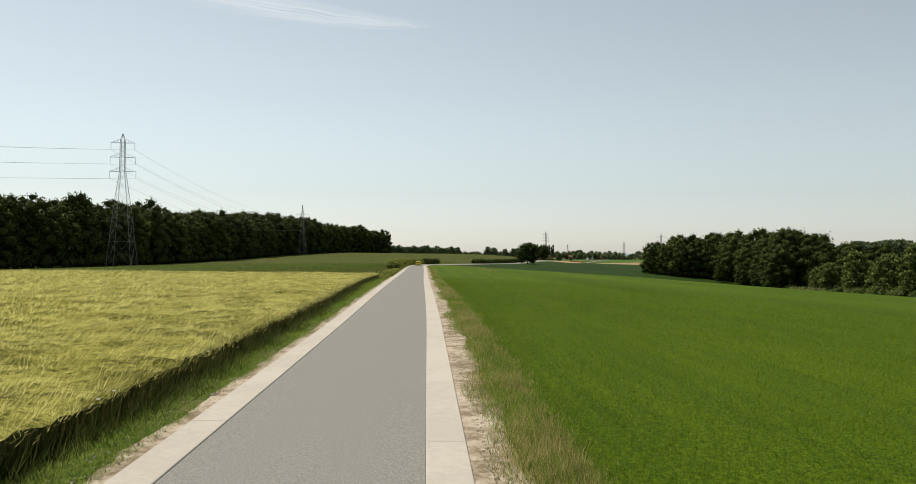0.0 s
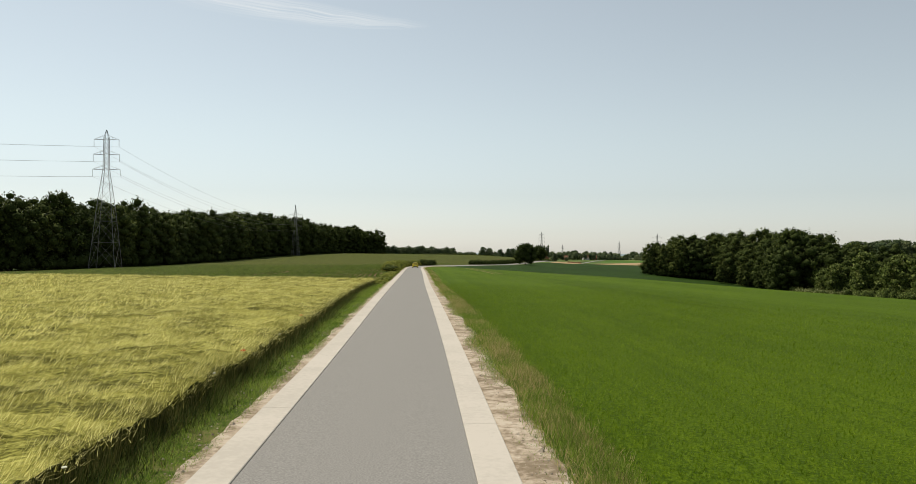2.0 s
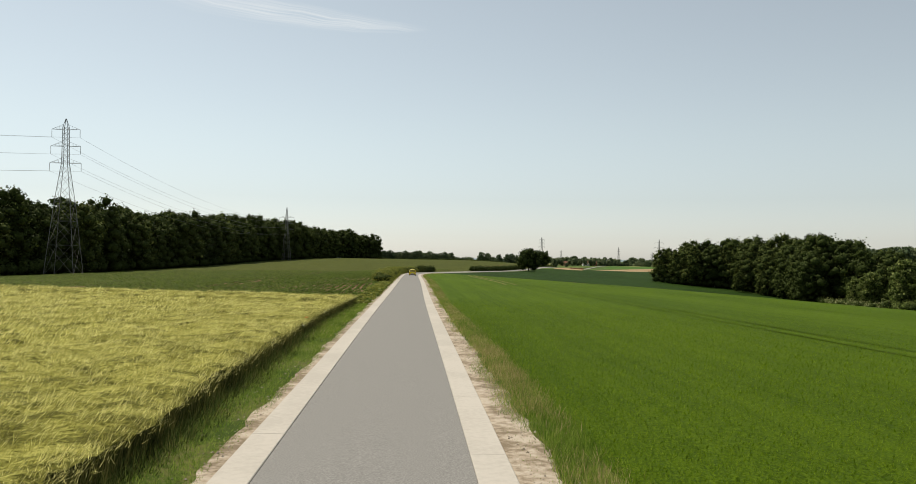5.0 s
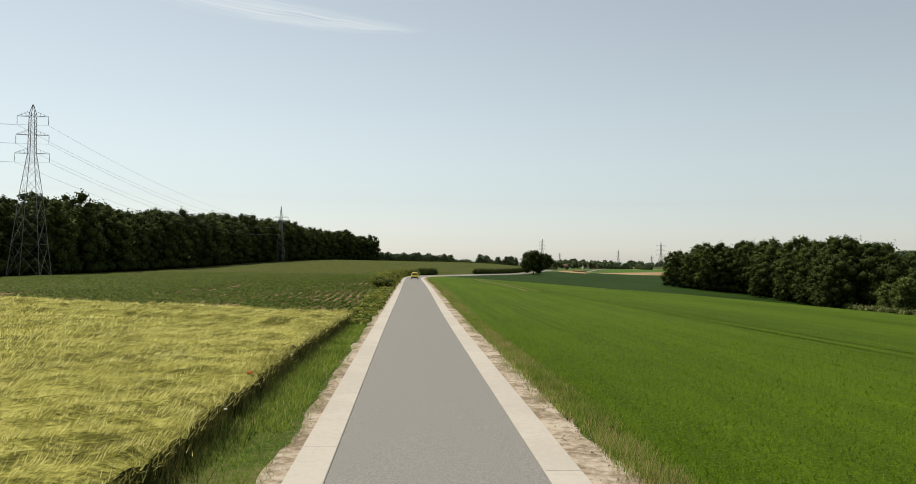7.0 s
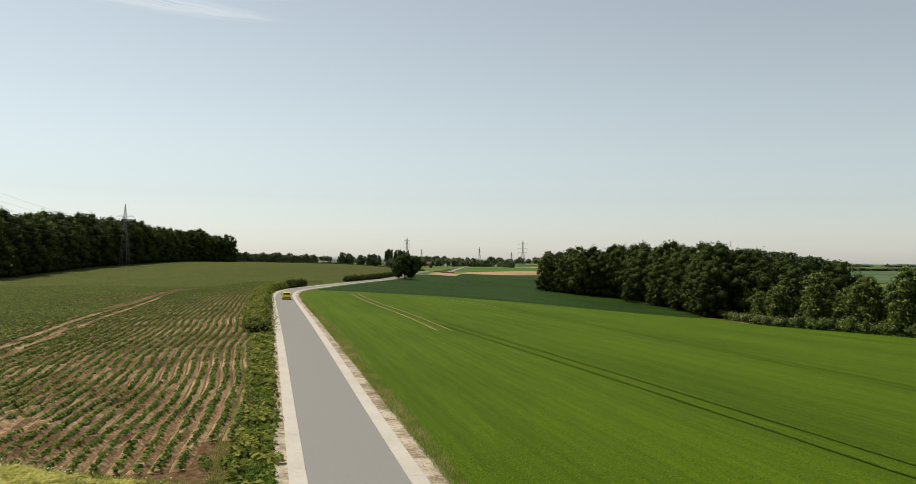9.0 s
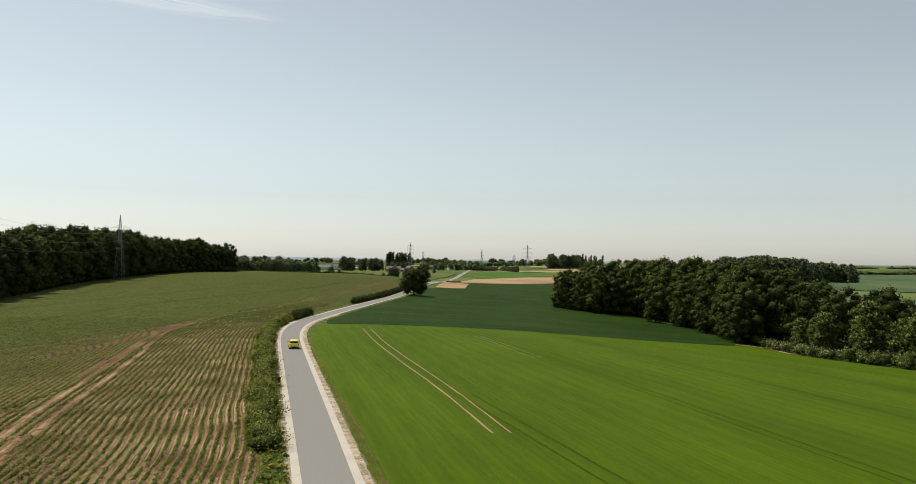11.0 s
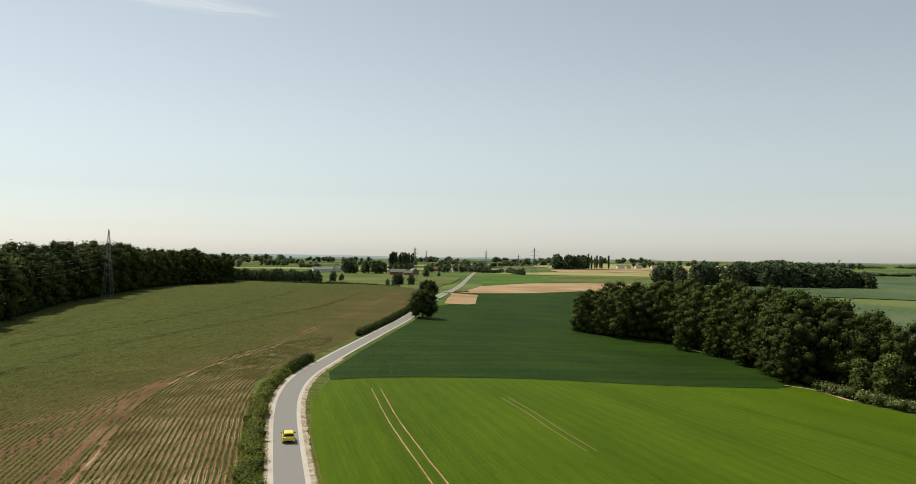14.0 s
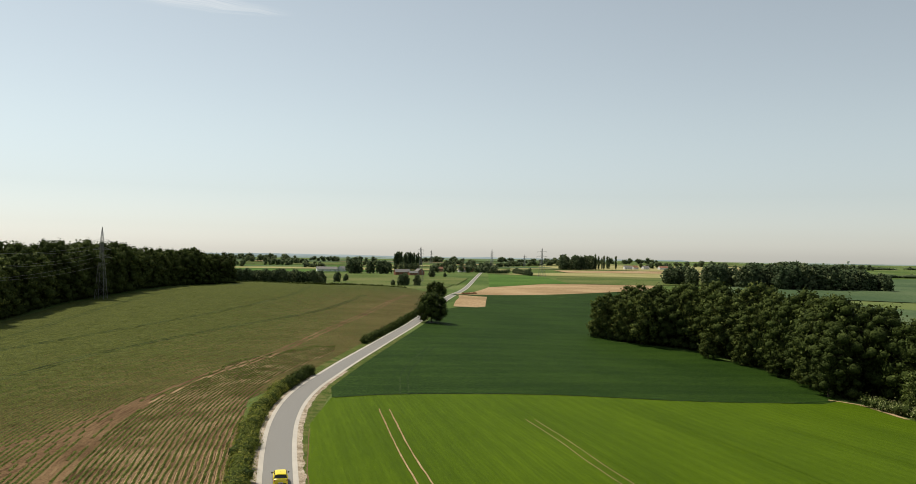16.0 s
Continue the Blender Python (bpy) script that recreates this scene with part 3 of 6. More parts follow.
field("dark_crop_field", DARK, 6.0, 0.10, M_DARKCROP, "dark green field of low dense crop", "crop field")
POTATO = [(-5.4, 103), (-6.0, 160), (-6.9, 250), (-6.2, 290)] + [tuple(map(float, road_at(s, -5.0))) for s in range(312, 700, 12)] + [(101, 748), (35, 709), (-18, 745), (-30, 708), (-62, 650),
          (-80, 570), (-92, 525), (-95, 426), (-100, 250), (-110, 190), (-105, 150), (-64, 136), (-45, 125), (-32, 115.5), (-23.4, 108.5), (-17.7, 105.3), (-13.4, 102.8), (-9.5, 100.5)]
field("potato_field", POTATO, 4.0, 0.06, M_POTATOFIELD, "potato field, leafy ridges over brown soil", "crop field")
SOILZONE = [(-5.5, 104), (-6.1, 160), (-7.0, 250), (-6.3, 290), (-1.2, 318), (7.8, 342), (14.5, 361), (16, 372), (10, 372), (-11, 341), (-17, 314), (-22.5, 293), (-25.3, 268), (-26, 240),
            (-27, 205), (-35, 165), (-50, 134), (-45, 126), (-32, 116.5), (-23.4, 109.5), (-17.7, 106.3), (-13.4, 103.8), (-9.5, 102)]
field("potato_soil", SOILZONE, 3.0, 0.085, M_SOIL, "bare brown soil between potato rows", "soil")
field("sand_patch", [(94, 558), (108, 562), (116, 572), (121, 590), (150, 692), (129, 694), (118, 645), (106, 604)], 12, 0.16, M_TAN, "pale bare sandy patch beside the road", "bare field")
field("bare_field", [(129, 708), (166, 790), (210, 905), (300, 985), (420, 955), (365, 862), (268, 797)], 20, 0.2, M_TAN, "pale brown harrowed bare field", "bare field")
field("green_field", [(212, 908), (343, 1385), (400, 1300), (330, 985), (300, 987)], 25, 0.25, M_GREENFIELD, "light green field with drill lines", "crop field")
field("meadow_field", [(310, 990), (345, 985), (420, 958), (620, 1050), (660, 1250), (430, 1290)], 30, 0.22, M_PASTURE, "pale olive meadow", "meadow")
field("ripening_field", [(350, 1400), (440, 1302), (680, 1262), (1000, 1500), (900, 1700), (560, 1560)], 40, 0.3, M_YELLOW, "pale yellow ripening field", "crop field")
field("pasture", [(-40, 790), (35, 735), (102, 770), (150, 850), (185, 960), (250, 1180), (220, 1290), (60, 1350), (-60, 1100)], 30, 0.25, M_PASTURE, "grazed pasture with pale patches", "pasture")
field("orchard_field", [(190, 960), (235, 1105), (258, 1180), (200, 1195), (168, 1030)], 20, 0.35, M_PASTURE, "grazed orchard meadow with faint rows", "meadow")
field("valley_field", [(430, 800), (700, 700), (1500, 900), (1600, 1500), (900, 1300), (480, 930)], 40, 0.3, M_BLUEGREEN, "blue-green valley field", "crop field")
field("valley_field", [(206, 250), (430, 190), (540, 430), (470, 780), (426, 796), (290, 650), (232, 470), (206, 360)], 20, 0.22, M_BLUEGREEN, "blue-green field in the dip behind the wood", "crop field")
field("hill_field", [(-700, 1500), (-200, 1300), (200, 1500), (300, 2200), (-600, 2400)], 60, 0.35, M_GREENFIELD, "distant light green field", "crop field")
field("hill_field", [(600, 1900), (1300, 1750), (1900, 2500), (900, 2700)], 60, 0.35, M_YELLOW, "distant yellow field", "crop field")
field("hill_field", [(1200, 1100), (2300, 1200), (2900, 2300), (2000, 2000)], 60, 0.35, M_BLUEGREEN, "distant green valley field", "crop field")
field("hill_field", [(-900, 2700), (700, 2600), (800, 3300), (-800, 3400)], 80, 0.4, M_BLUEGREEN, "distant blue-green field", "crop field")

# patchwork of small fields in the far country
patch_rng = random.Random(5)
for k in range(34):
    yy = 1560 + 52 * k + patch_rng.uniform(-20, 20)
    xx = patch_rng.uniform(-0.42, 0.62) * yy
    wide_x, deep_y = patch_rng.uniform(120, 420), patch_rng.uniform(60, 190)
    sl = patch_rng.uniform(-0.2, 0.2)
    mat, what = patch_rng.choice(((M_YELLOW, "pale yellow"), (M_PASTURE, "olive green"), (M_BLUEGREEN, "blue-green"), (M_YELLOW, "pale straw-coloured"), (M_TAN, "bare brown"), (M_PASTURE, "grazed green")))
    field("far_field", [(xx, yy), (xx + wide_x, yy + sl * wide_x), (xx + wide_x + 30, yy + deep_y + sl * wide_x), (xx + 40, yy + deep_y)], 90, 0.7 + 0.03 * k, mat, what + " field in the far country", "field")

# wheel tracks pressed into the crops
RUT = [(-26.0, 138), (-26.6, 168), (-26.4, 229), (-26.8, 270), (-23.7, 289.5), (-16.1, 318), (-5.2, 344), (5.5, 380), (22, 439), (50, 531), (79, 624)]
RUT_B = [(-40, 228), (-33.5, 245), (-30.7, 260), (-27.5, 273), (-24.5, 291)]
RUT_C = [(-58, 225), (-44, 247), (-37.4, 258), (-32.6, 268), (-27.6, 284), (-24.0, 297)]
RUT_D = [(-29, 205), (-28.7, 229), (-28.1, 253), (-25.6, 267)]


def rut(points, sides, wide, lift, mat, label, name):
    ln = _spline(points, 3.0)
    for off in sides:
        verts, faces = [], []
        for i, p in enumerate(ln):
            d = (ln[min(i + 1, len(ln) - 1)] - ln[max(i - 1, 0)]).normalized()
            nrm = Vector((d.y, -d.x))
            wob = 0.12 * noise.noise(Vector((p.x * 0.2, p.y * 0.2, off)))
            half = wide * (0.5 + 0.22 * noise.noise(Vector((p.x * 0.15, p.y * 0.15, off + 7))))
            for e in (-half, half):
                q = p + nrm * (off + wob + e)
                verts.append((q.x, q.y, height(q.x, q.y) + lift))
        for i in range(len(ln) - 1):
            faces.append((2 * i, 2 * i + 1, 2 * i + 3, 2 * i + 2))
        tagged(put(name, verts, faces, mat), label, "wheel track", group="wheel tracks", kind="structure")


for pts, wide in ((RUT, 0.4), (RUT_B, 0.3), (RUT_C, 0.28), (RUT_D, 0.25)):
    rut(pts, (-0.95, 0.95) if pts is RUT else ((-0.8, 0.8) if pts is RUT_B else (0.0,)), wide, 0.10, M_SOIL, "bare sandy wheel track through the potatoes", "wheel_track")


def on_track(x, y):
    """Whether a place lies on one of the wheel tracks through the potatoes."""
    res = np.zeros(np.shape(x), bool)
    for pts, offs in ((RUT, (-0.95, 0.95)), (RUT_B, (-0.8, 0.8)), (RUT_C, (0.0,)), (RUT_D, (0.0,))):
        ln = _spline(pts, 3.0)
        ly, lx = np.array([p.y for p in ln]), np.array([p.x for p in ln])
        slope = np.gradient(lx, ly)
        sl = np.interp(y, ly, slope)
        d = (x - np.interp(y, ly, lx)) / np.sqrt(1 + sl * sl)
        for o in offs:
            res |= (np.abs(d - o) < 0.42) & (y > ly[0]) & (y < ly[-1])
    return res


rut([(17.7, 281), (16.8, 262), (16.3, 250), (16.0, 225), (16.1, 190), (15.6, 164)], (-0.9, 0.9), 0.23, 0.15, M_TAN, "pale wheel track in the young grain", "wheel_track")
rut([(17.6, 187), (18.6, 165), (20.3, 130), (21.0, 105), (21, 60)], (-0.9, 0.9), 0.2, 0.15, M_TRACKGREEN, "darker wheel track in the young grain", "wheel_track")
rut([(44.1, 275), (43.7, 257), (43.0, 243), (42.9, 228)], (0.0, 1.7), 0.13, 0.15, M_TAN, "thin pale wheel track in the young grain", "wheel_track")
rut([(149, 330), (154, 324), (153, 314), (151, 304)], (0.0,), 1.6, 0.13, M_TAN, "sandy strip at the field corner", "field_track")
for px in (44.0, 72.0, 100.0):
    rut([(px - 1, 282), (px, 255), (px + 0.5, 200), (px, 140), (px - 1, 60), (px - 3, 0)], (-0.9, 0.9), 0.2, 0.13, M_TRACKGREEN, "darker wheel track in the young grain", "wheel_track")
# flat dark strip laid along the crop seam as its shade
rut([(9.6, 292), (19, 296.2), (30, 299.7), (46, 303.2), (65, 306.2), (90, 309.2), (120, 317.2), (150, 328.5)], (0.0,), 0.7, 0.16, M_DARKBLADE, "shaded seam between the two crops", "crop_seam")
for pts in (((24, 297), (30, 330), (46, 380)), ((128, 640), (150, 690), (158, 716))):
    rut(list(pts), (-0.9, 0.9), 0.3, 0.14, M_DARKBLADE, "lighter wheel track in the dark crop", "wheel_track")
for k, pts in enumerate((((-68, 290), (-56.6, 320), (-47.2, 355), (-31, 395), (-5.6, 448), (22, 510), (50, 600)), ((-84, 335), (-71.6, 369), (-51.7, 417), (-18.9, 503), (10, 600), (22, 680)), ((-88, 375), (-78.8, 403), (-74.5, 482), (-65, 567), (-50, 640)))):
    rut(list(pts), (-0.85, 0.85), 0.4, 0.2, M_DARKBLADE, "dark sprayer track through the potatoes", "wheel_track")

# ---- crops that can be told apart near the road ----


def scatter(n, x0, x1, y0, y1):
    return rng.uniform(x0, x1, n), rng.uniform(y0, y1, n)


BARLEY = [(-5.7, 100), (-6.1, 80), (-6.0, 66), (-5.6, 40), (-5.65, 16), (-6.3, 0), (-6.4, -50), (-120, -50), (-105, 144), (-64, 139.5), (-45, 128), (-32, 118.3), (-23.4, 111.2), (-17.7, 107.8), (-13.4, 105), (-9, 102)]
_fine = []
for (x0, y0), (x1, y1) in zip(BARLEY, BARLEY[1:] + BARLEY[:1]):
    n = max(1, int(math.hypot(x1 - x0, y1 - y0) / 0.9)) if max(x0, x1) > -60 and min(y0, y1) > -5 else 1
    for k in range(n):
        x, y = x0 + (x1 - x0) * k / n, y0 + (y1 - y0) * k / n
        w = 0.28 * noise.noise(Vector((x * 0.8, y * 0.8, 3))) + 0.16 * noise.noise(Vector((x * 2.3, y * 2.3, 8)))
        _fine.append((x + w, y + (w if y > 98 else 0)))
EDGE, BARLEY = BARLEY, _fine
barley = tagged(new("barley_field"), "ripening golden-green barley field with silky leaning ears", "barley field", kind="stuff")
_ry, _rx = [p[1] for p in EDGE[6::-1]], [p[0] for p in EDGE[6::-1]]
_fx, _fy = [p[0] for p in EDGE[8:]] + [-5.7], [p[1] for p in EDGE[8:]] + [100]


def headland(x, y):
    """How deep the wheelings along the far end press the barley down."""
    far_y = np.interp(x, _fx, _fy)
    d = far_y - y + 0.5 * np.sin(x * 0.3)
    return np.clip((-6.4 - x) / 1.5, 0, 1) * np.exp(-((d - 10.2) / 2.1) ** 6) + np.clip((-11 - x) / 4.0, 0, 1) * np.exp(-((d - 4.4) / 1.0) ** 6)


def canopy_top(x, y):
    tuft = np.sin(x * 3.1 + 2.0 * np.sin(y * 1.3)) * np.sin(y * 3.3 + 1.7 * np.sin(x * 1.9))
    swell = np.sin(x * 0.9 + 1.3 * np.sin(y * 0.5)) * np.sin(y * 0.7 + np.sin(x * 0.6))
    return 0.66 + 0.085 * tuft + 0.07 * swell - 0.40 * headland(x, y) * (0.75 + 0.25 * np.sin(x * 1.7 + 2 * np.sin(y * 1.1)))


depth = np.concatenate([np.arange(-0.12, 14, 0.3), np.arange(14, 40, 0.7), np.arange(40, 116, 2.5)])
along_edge = np.concatenate([np.arange(-50, 4, 3.0), np.arange(4, 100.01, 0.3)])
D, Y0 = np.meshgrid(depth, along_edge)
RAG = 0.13 * np.sin(Y0 * 0.9 + 2 * np.sin(Y0 * 0.23)) * np.sin(Y0 * 0.37) + 0.05 * np.sin(Y0 * 3.1 + 1.5 * np.sin(Y0 * 1.1))
X = np.interp(Y0, _ry, _rx) - D + RAG * np.clip(1 - D / 6, 0, 1)
Y = -50 + (Y0 + 50) * (np.interp(X, _fx, _fy) + 50) / 150.0
Z = ground_z(X, Y) + canopy_top(X, Y) + rng.normal(0, 0.015, X.shape) - 0.12 * np.exp(-((D + 0.12) / 0.2) ** 2)
rows_n, cols_n = X.shape
verts = np.stack([X, Y, Z], -1).reshape(-1, 3).tolist()
faces = [(j * cols_n + i + 1, j * cols_n + i, (j + 1) * cols_n + i, (j + 1) * cols_n + i + 1) for j in range(rows_n - 1) for i in range(cols_n - 1)]
put("canopy", verts, faces, M_BARLEY, barley)["kind"] = "stuff"
# foot of the standing stalks, its shade put into a near-black colour, on the road side and at the far end
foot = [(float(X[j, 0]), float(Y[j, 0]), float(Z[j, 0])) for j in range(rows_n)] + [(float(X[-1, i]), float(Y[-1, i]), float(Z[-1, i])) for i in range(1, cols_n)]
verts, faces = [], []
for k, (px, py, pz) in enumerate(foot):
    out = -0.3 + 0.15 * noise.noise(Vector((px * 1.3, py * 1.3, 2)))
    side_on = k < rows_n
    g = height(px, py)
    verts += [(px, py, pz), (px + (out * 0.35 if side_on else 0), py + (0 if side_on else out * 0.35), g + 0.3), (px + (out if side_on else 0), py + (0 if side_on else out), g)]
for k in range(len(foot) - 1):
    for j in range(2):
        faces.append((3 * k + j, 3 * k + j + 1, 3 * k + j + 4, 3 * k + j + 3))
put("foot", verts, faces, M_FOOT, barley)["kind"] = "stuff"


# broken stalks in the wheelings, their dark colour standing in for the shade there
for depth_in, half, x_from, n in ((10.2, 1.9, -6.8, 42000), (4.4, 0.9, -12.0, 16000)):
    sx = x_from - 60 * rng.uniform(0, 1, n) ** 1.4
    sy = np.interp(sx, _fx, _fy) - depth_in + 0.5 * np.sin(sx * 0.3) + rng.uniform(-half, half, n)
    blades("stalks", sx, sy, ground_z(sx, sy) + 0.14, 0.3, 0.016, 0.8, 0.0, M_STALK, barley, 2.5, 0.3)["kind"] = "stuff"


def barley_heads(n, x0, x1, y0, y1, tall, wide):
    x, y = scatter(n, x0, x1, y0, y1)
    patchy = np.sin(x * 3.1 + 2.0 * np.sin(y * 1.3)) * np.sin(y * 3.3 + 1.7 * np.sin(x * 1.9))
    ok = inside(x, y, BARLEY) & (rng.uniform(0, 1, n) < 0.85 + 0.4 * patchy) & (rng.uniform(0, 1, n) > 0.78 * headland(x, y))
    x, y = x[ok], y[ok]
    z = ground_z(x, y) + canopy_top(x, y) - 0.05
    # ears lie over in small tufts, each combed its own way
    cx, cy = np.floor(x / 0.6 + 0.5 * np.sin(y * 2.1)), np.floor(y / 0.45 + 0.5 * np.sin(x * 1.7))
    own = np.modf(np.sin(cx * 12.9898 + cy * 78.233) * 43758.5453)[0]
    comb = 0.15 + 0.5 * np.sin(x * 0.35 + y * 0.13) + 0.35 * np.sin(y * 0.5 - x * 0.27) + 0.9 * own
    z = z + 0.07 * np.modf(np.sin(cx * 39.3 + cy * 11.7) * 9631.7)[0]
    blades("ears", x, y, z + rng.uniform(0, 0.05, len(x)), tall, wide, 1.3 * rng.uniform(0.9, 1.1, len(x)), comb, M_EAR, barley, 0.3, 0.62)["kind"] = "stuff"


barley_heads(400000, -13.5, -4.8, 6, 105, 0.19, 0.0115)
barley_heads(220000, -32, -13.2, 12, 120, 0.25, 0.029)
barley_heads(90000, -75, -31.5, 25, 142, 0.32, 0.065)
# a few taller dark weeds among the ears
wx, wy = scatter(130, -30, -6, 12, 100)
wx, wy = np.repeat(wx, 6) + rng.normal(0, 0.06, 780), np.repeat(wy, 6) + rng.normal(0, 0.06, 780)
blades("weeds", wx, wy, ground_z(wx, wy) + 0.4, 0.45, 0.03, 0.6, 0.4, M_STALK, barley, 2.0)["kind"] = "stuff"
# the standing edge of the barley
ex, ey = [], []
for (x0, y0), (x1, y1) in zip(EDGE[:6], EDGE[1:7]):
    n = int(abs(y1 - y0) * 220)
    t = rng.uniform(0, 1, n)
    ex.append(x0 + (x1 - x0) * t + rng.normal(0.1, 0.14, n))
    ey.append(y0 + (y1 - y0) * t)
for (x0, y0), (x1, y1) in zip(EDGE[9:], EDGE[10:] + EDGE[:1]):
    n = int(math.hypot(x1 - x0, y1 - y0) * 60)
    t = rng.uniform(0, 1, n)
    ex.append(x0 + (x1 - x0) * t + rng.normal(0, 0.1, n))
    ey.append(y0 + (y1 - y0) * t + rng.normal(0, 0.1, n))
ex, ey = np.concatenate(ex), np.concatenate(ey)
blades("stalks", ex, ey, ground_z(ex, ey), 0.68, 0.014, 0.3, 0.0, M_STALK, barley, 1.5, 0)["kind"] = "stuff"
k = rng.uniform(0, 1, len(ex)) < 0.3
blades("edge_weeds", ex[k] + rng.uniform(0, 0.6, k.sum()), ey[k], ground_z(ex[k], ey[k]), 0.34, 0.014, 0.5, 0.0, M_STALK, barley, 2.5)["kind"] = "stuff"
k = rng.uniform(0, 1, len(ex)) < 0.9
blades("edge_ears", ex[k] + rng.normal(-0.02, 0.14, k.sum()), ey[k], ground_z(ex[k], ey[k]) + rng.uniform(0.5, 0.72, k.sum()), 0.16, 0.011, 1.25, 0.2, M_EAR, barley, 1.0)["kind"] = "stuff"

# rank weeds along the barley, its shade put into their dark green
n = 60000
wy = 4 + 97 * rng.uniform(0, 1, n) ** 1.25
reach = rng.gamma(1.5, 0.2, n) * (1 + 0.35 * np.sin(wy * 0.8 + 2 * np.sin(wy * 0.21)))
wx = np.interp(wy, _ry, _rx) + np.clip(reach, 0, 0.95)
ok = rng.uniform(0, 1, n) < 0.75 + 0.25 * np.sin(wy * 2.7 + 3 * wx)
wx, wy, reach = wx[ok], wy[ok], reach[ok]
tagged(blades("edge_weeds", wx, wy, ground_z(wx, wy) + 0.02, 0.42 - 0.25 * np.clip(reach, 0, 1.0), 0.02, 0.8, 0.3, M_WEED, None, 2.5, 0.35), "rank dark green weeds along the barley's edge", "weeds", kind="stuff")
# weedy headland with small white flowers between the barley and the potatoes
n = 30000
hx = -5.2 - 52 * rng.uniform(0, 1, n) ** 1.5
hy = np.interp(hx, _fx, _fy) + 1.0 + rng.normal(0, 0.55, n) - 0.4 * np.clip((-9 - hx) / 20, 0, 1)
tagged(blades("headland_weeds", hx, hy, ground_z(hx, hy) + 0.04, 0.26, 0.035, 0.7, 0.0, M_GRASS, None, 2.5), "low green weeds on the headland beside the barley", "weeds", kind="stuff")
n = 2600
fx = -5.6 - 26 * rng.uniform(0, 1, n) ** 1.2
fy = np.interp(fx, _fx, _fy) + 0.9 + rng.normal(0, 0.45, n)
ok = np.sin(fx * 0.9 + 1.2 * np.sin(fy * 1.7)) + np.sin(fx * 0.37 + 2) > rng.normal(-0.1, 0.7, n)
fx, fy = fx[ok], fy[ok]
fz = ground_z(fx, fy) + rng.uniform(0.2, 0.42, len(fx))
rad = rng.uniform(0.022, 0.05, len(fx))
ang = rng.uniform(0, 1.57, len(fx))
cards = np.stack([np.stack([fx + np.cos(ang + q) * rad, fy + np.sin(ang + q) * rad, fz + 0.3 * rad * np.sin(q + ang * 2)], 1) for q in (0, 1.5708, 3.1416, 4.7124)], 1)
tagged(new("chamomile", poly_mesh("chamomile", cards, M_WHITEFLOWER)), "small white flowers scattered over the headland weeds", "flowers", kind="stuff")

# verge grass, left green, right partly dry
n = 230000
s, o = rng.uniform(4, 300, n) ** 1.0, rng.uniform(0, 1, n)
s = 4 + (s - 4) * rng.uniform(0.1, 1, n)
off = -2.6 - 2.45 * o ** 0.8
keep = rng.uniform(0, 1, n) < np.clip((np.abs(off) - 2.62 + 0.25 * np.sin(s * 0.7)) / 0.6, 0.14, 1)
x, y = road_at(s[keep], off[keep])
tagged(blades("verge_grass", x, y, ground_z(x, y) + 0.02, 0.14, 0.014, 1.0, 0.0, M_GRASS, None, 2.5), "long green verge grass beside the barley", "grass", kind="stuff")
n = 200000
s = 4 + rng.uniform(0, 320, n) * rng.uniform(0.05, 1, n)
off = 2.85 + 2.2 * rng.beta(1.9, 1.5, n) + 0.22 * np.sin(s * 0.3) + 0.15 * np.sin(s * 0.9 + 1)
x, y = road_at(s, off)
ok = ~inside(x - np.abs(rng.normal(0, 0.22, n)), y, BRIGHT)
x, y = x[ok], y[ok]
d = rng.uniform(0, 1, len(x)) < 0.24 + 0.16 * np.sin(y * 0.11) + 0.16 * np.sin(y * 0.7)
tagged(blades("verge_grass", x[~d], y[~d], ground_z(x[~d], y[~d]) + 0.02, 0.17, 0.013, 0.75, 0.0, M_GRASS, None, 2.5), "tall green grass tufts on the dry verge", "grass", kind="stuff")
tagged(blades("dry_grass", x[d], y[d], ground_z(x[d], y[d]) + 0.02, 0.22, 0.012, 0.7, 0.0, M_DRY, None, 2.5), "straw-coloured seeding grass on the verge", "grass", kind="stuff")
# shorter growth further along both verges
for o0, o1, n, share in ((-5.4, -2.95, 130000, 0.10), (3.1, 5.2, 90000, 0.3)):
    s, off = rng.uniform(70, 230, n), rng.uniform(o0, o1, n)
    x, y = road_at(s, off)
    ok = ~inside(x - np.abs(rng.normal(0, 0.2, n)), y, BRIGHT)
    x, y = x[ok], y[ok]
    d = rng.uniform(0, 1, len(x)) < share
    tagged(blades("verge_grass", x[~d], y[~d], ground_z(x[~d], y[~d]) + 0.02, 0.2, 0.03, 0.8, 0.0, M_GRASS, None, 2.5), "short rough green grass of the verge", "grass", kind="stuff")
    tagged(blades("dry_grass", x[d], y[d], ground_z(x[d], y[d]) + 0.02, 0.2, 0.025, 0.8, 0.0, M_DRY, None, 2.5), "straw-coloured seeding grass on the verge", "grass", kind="stuff")
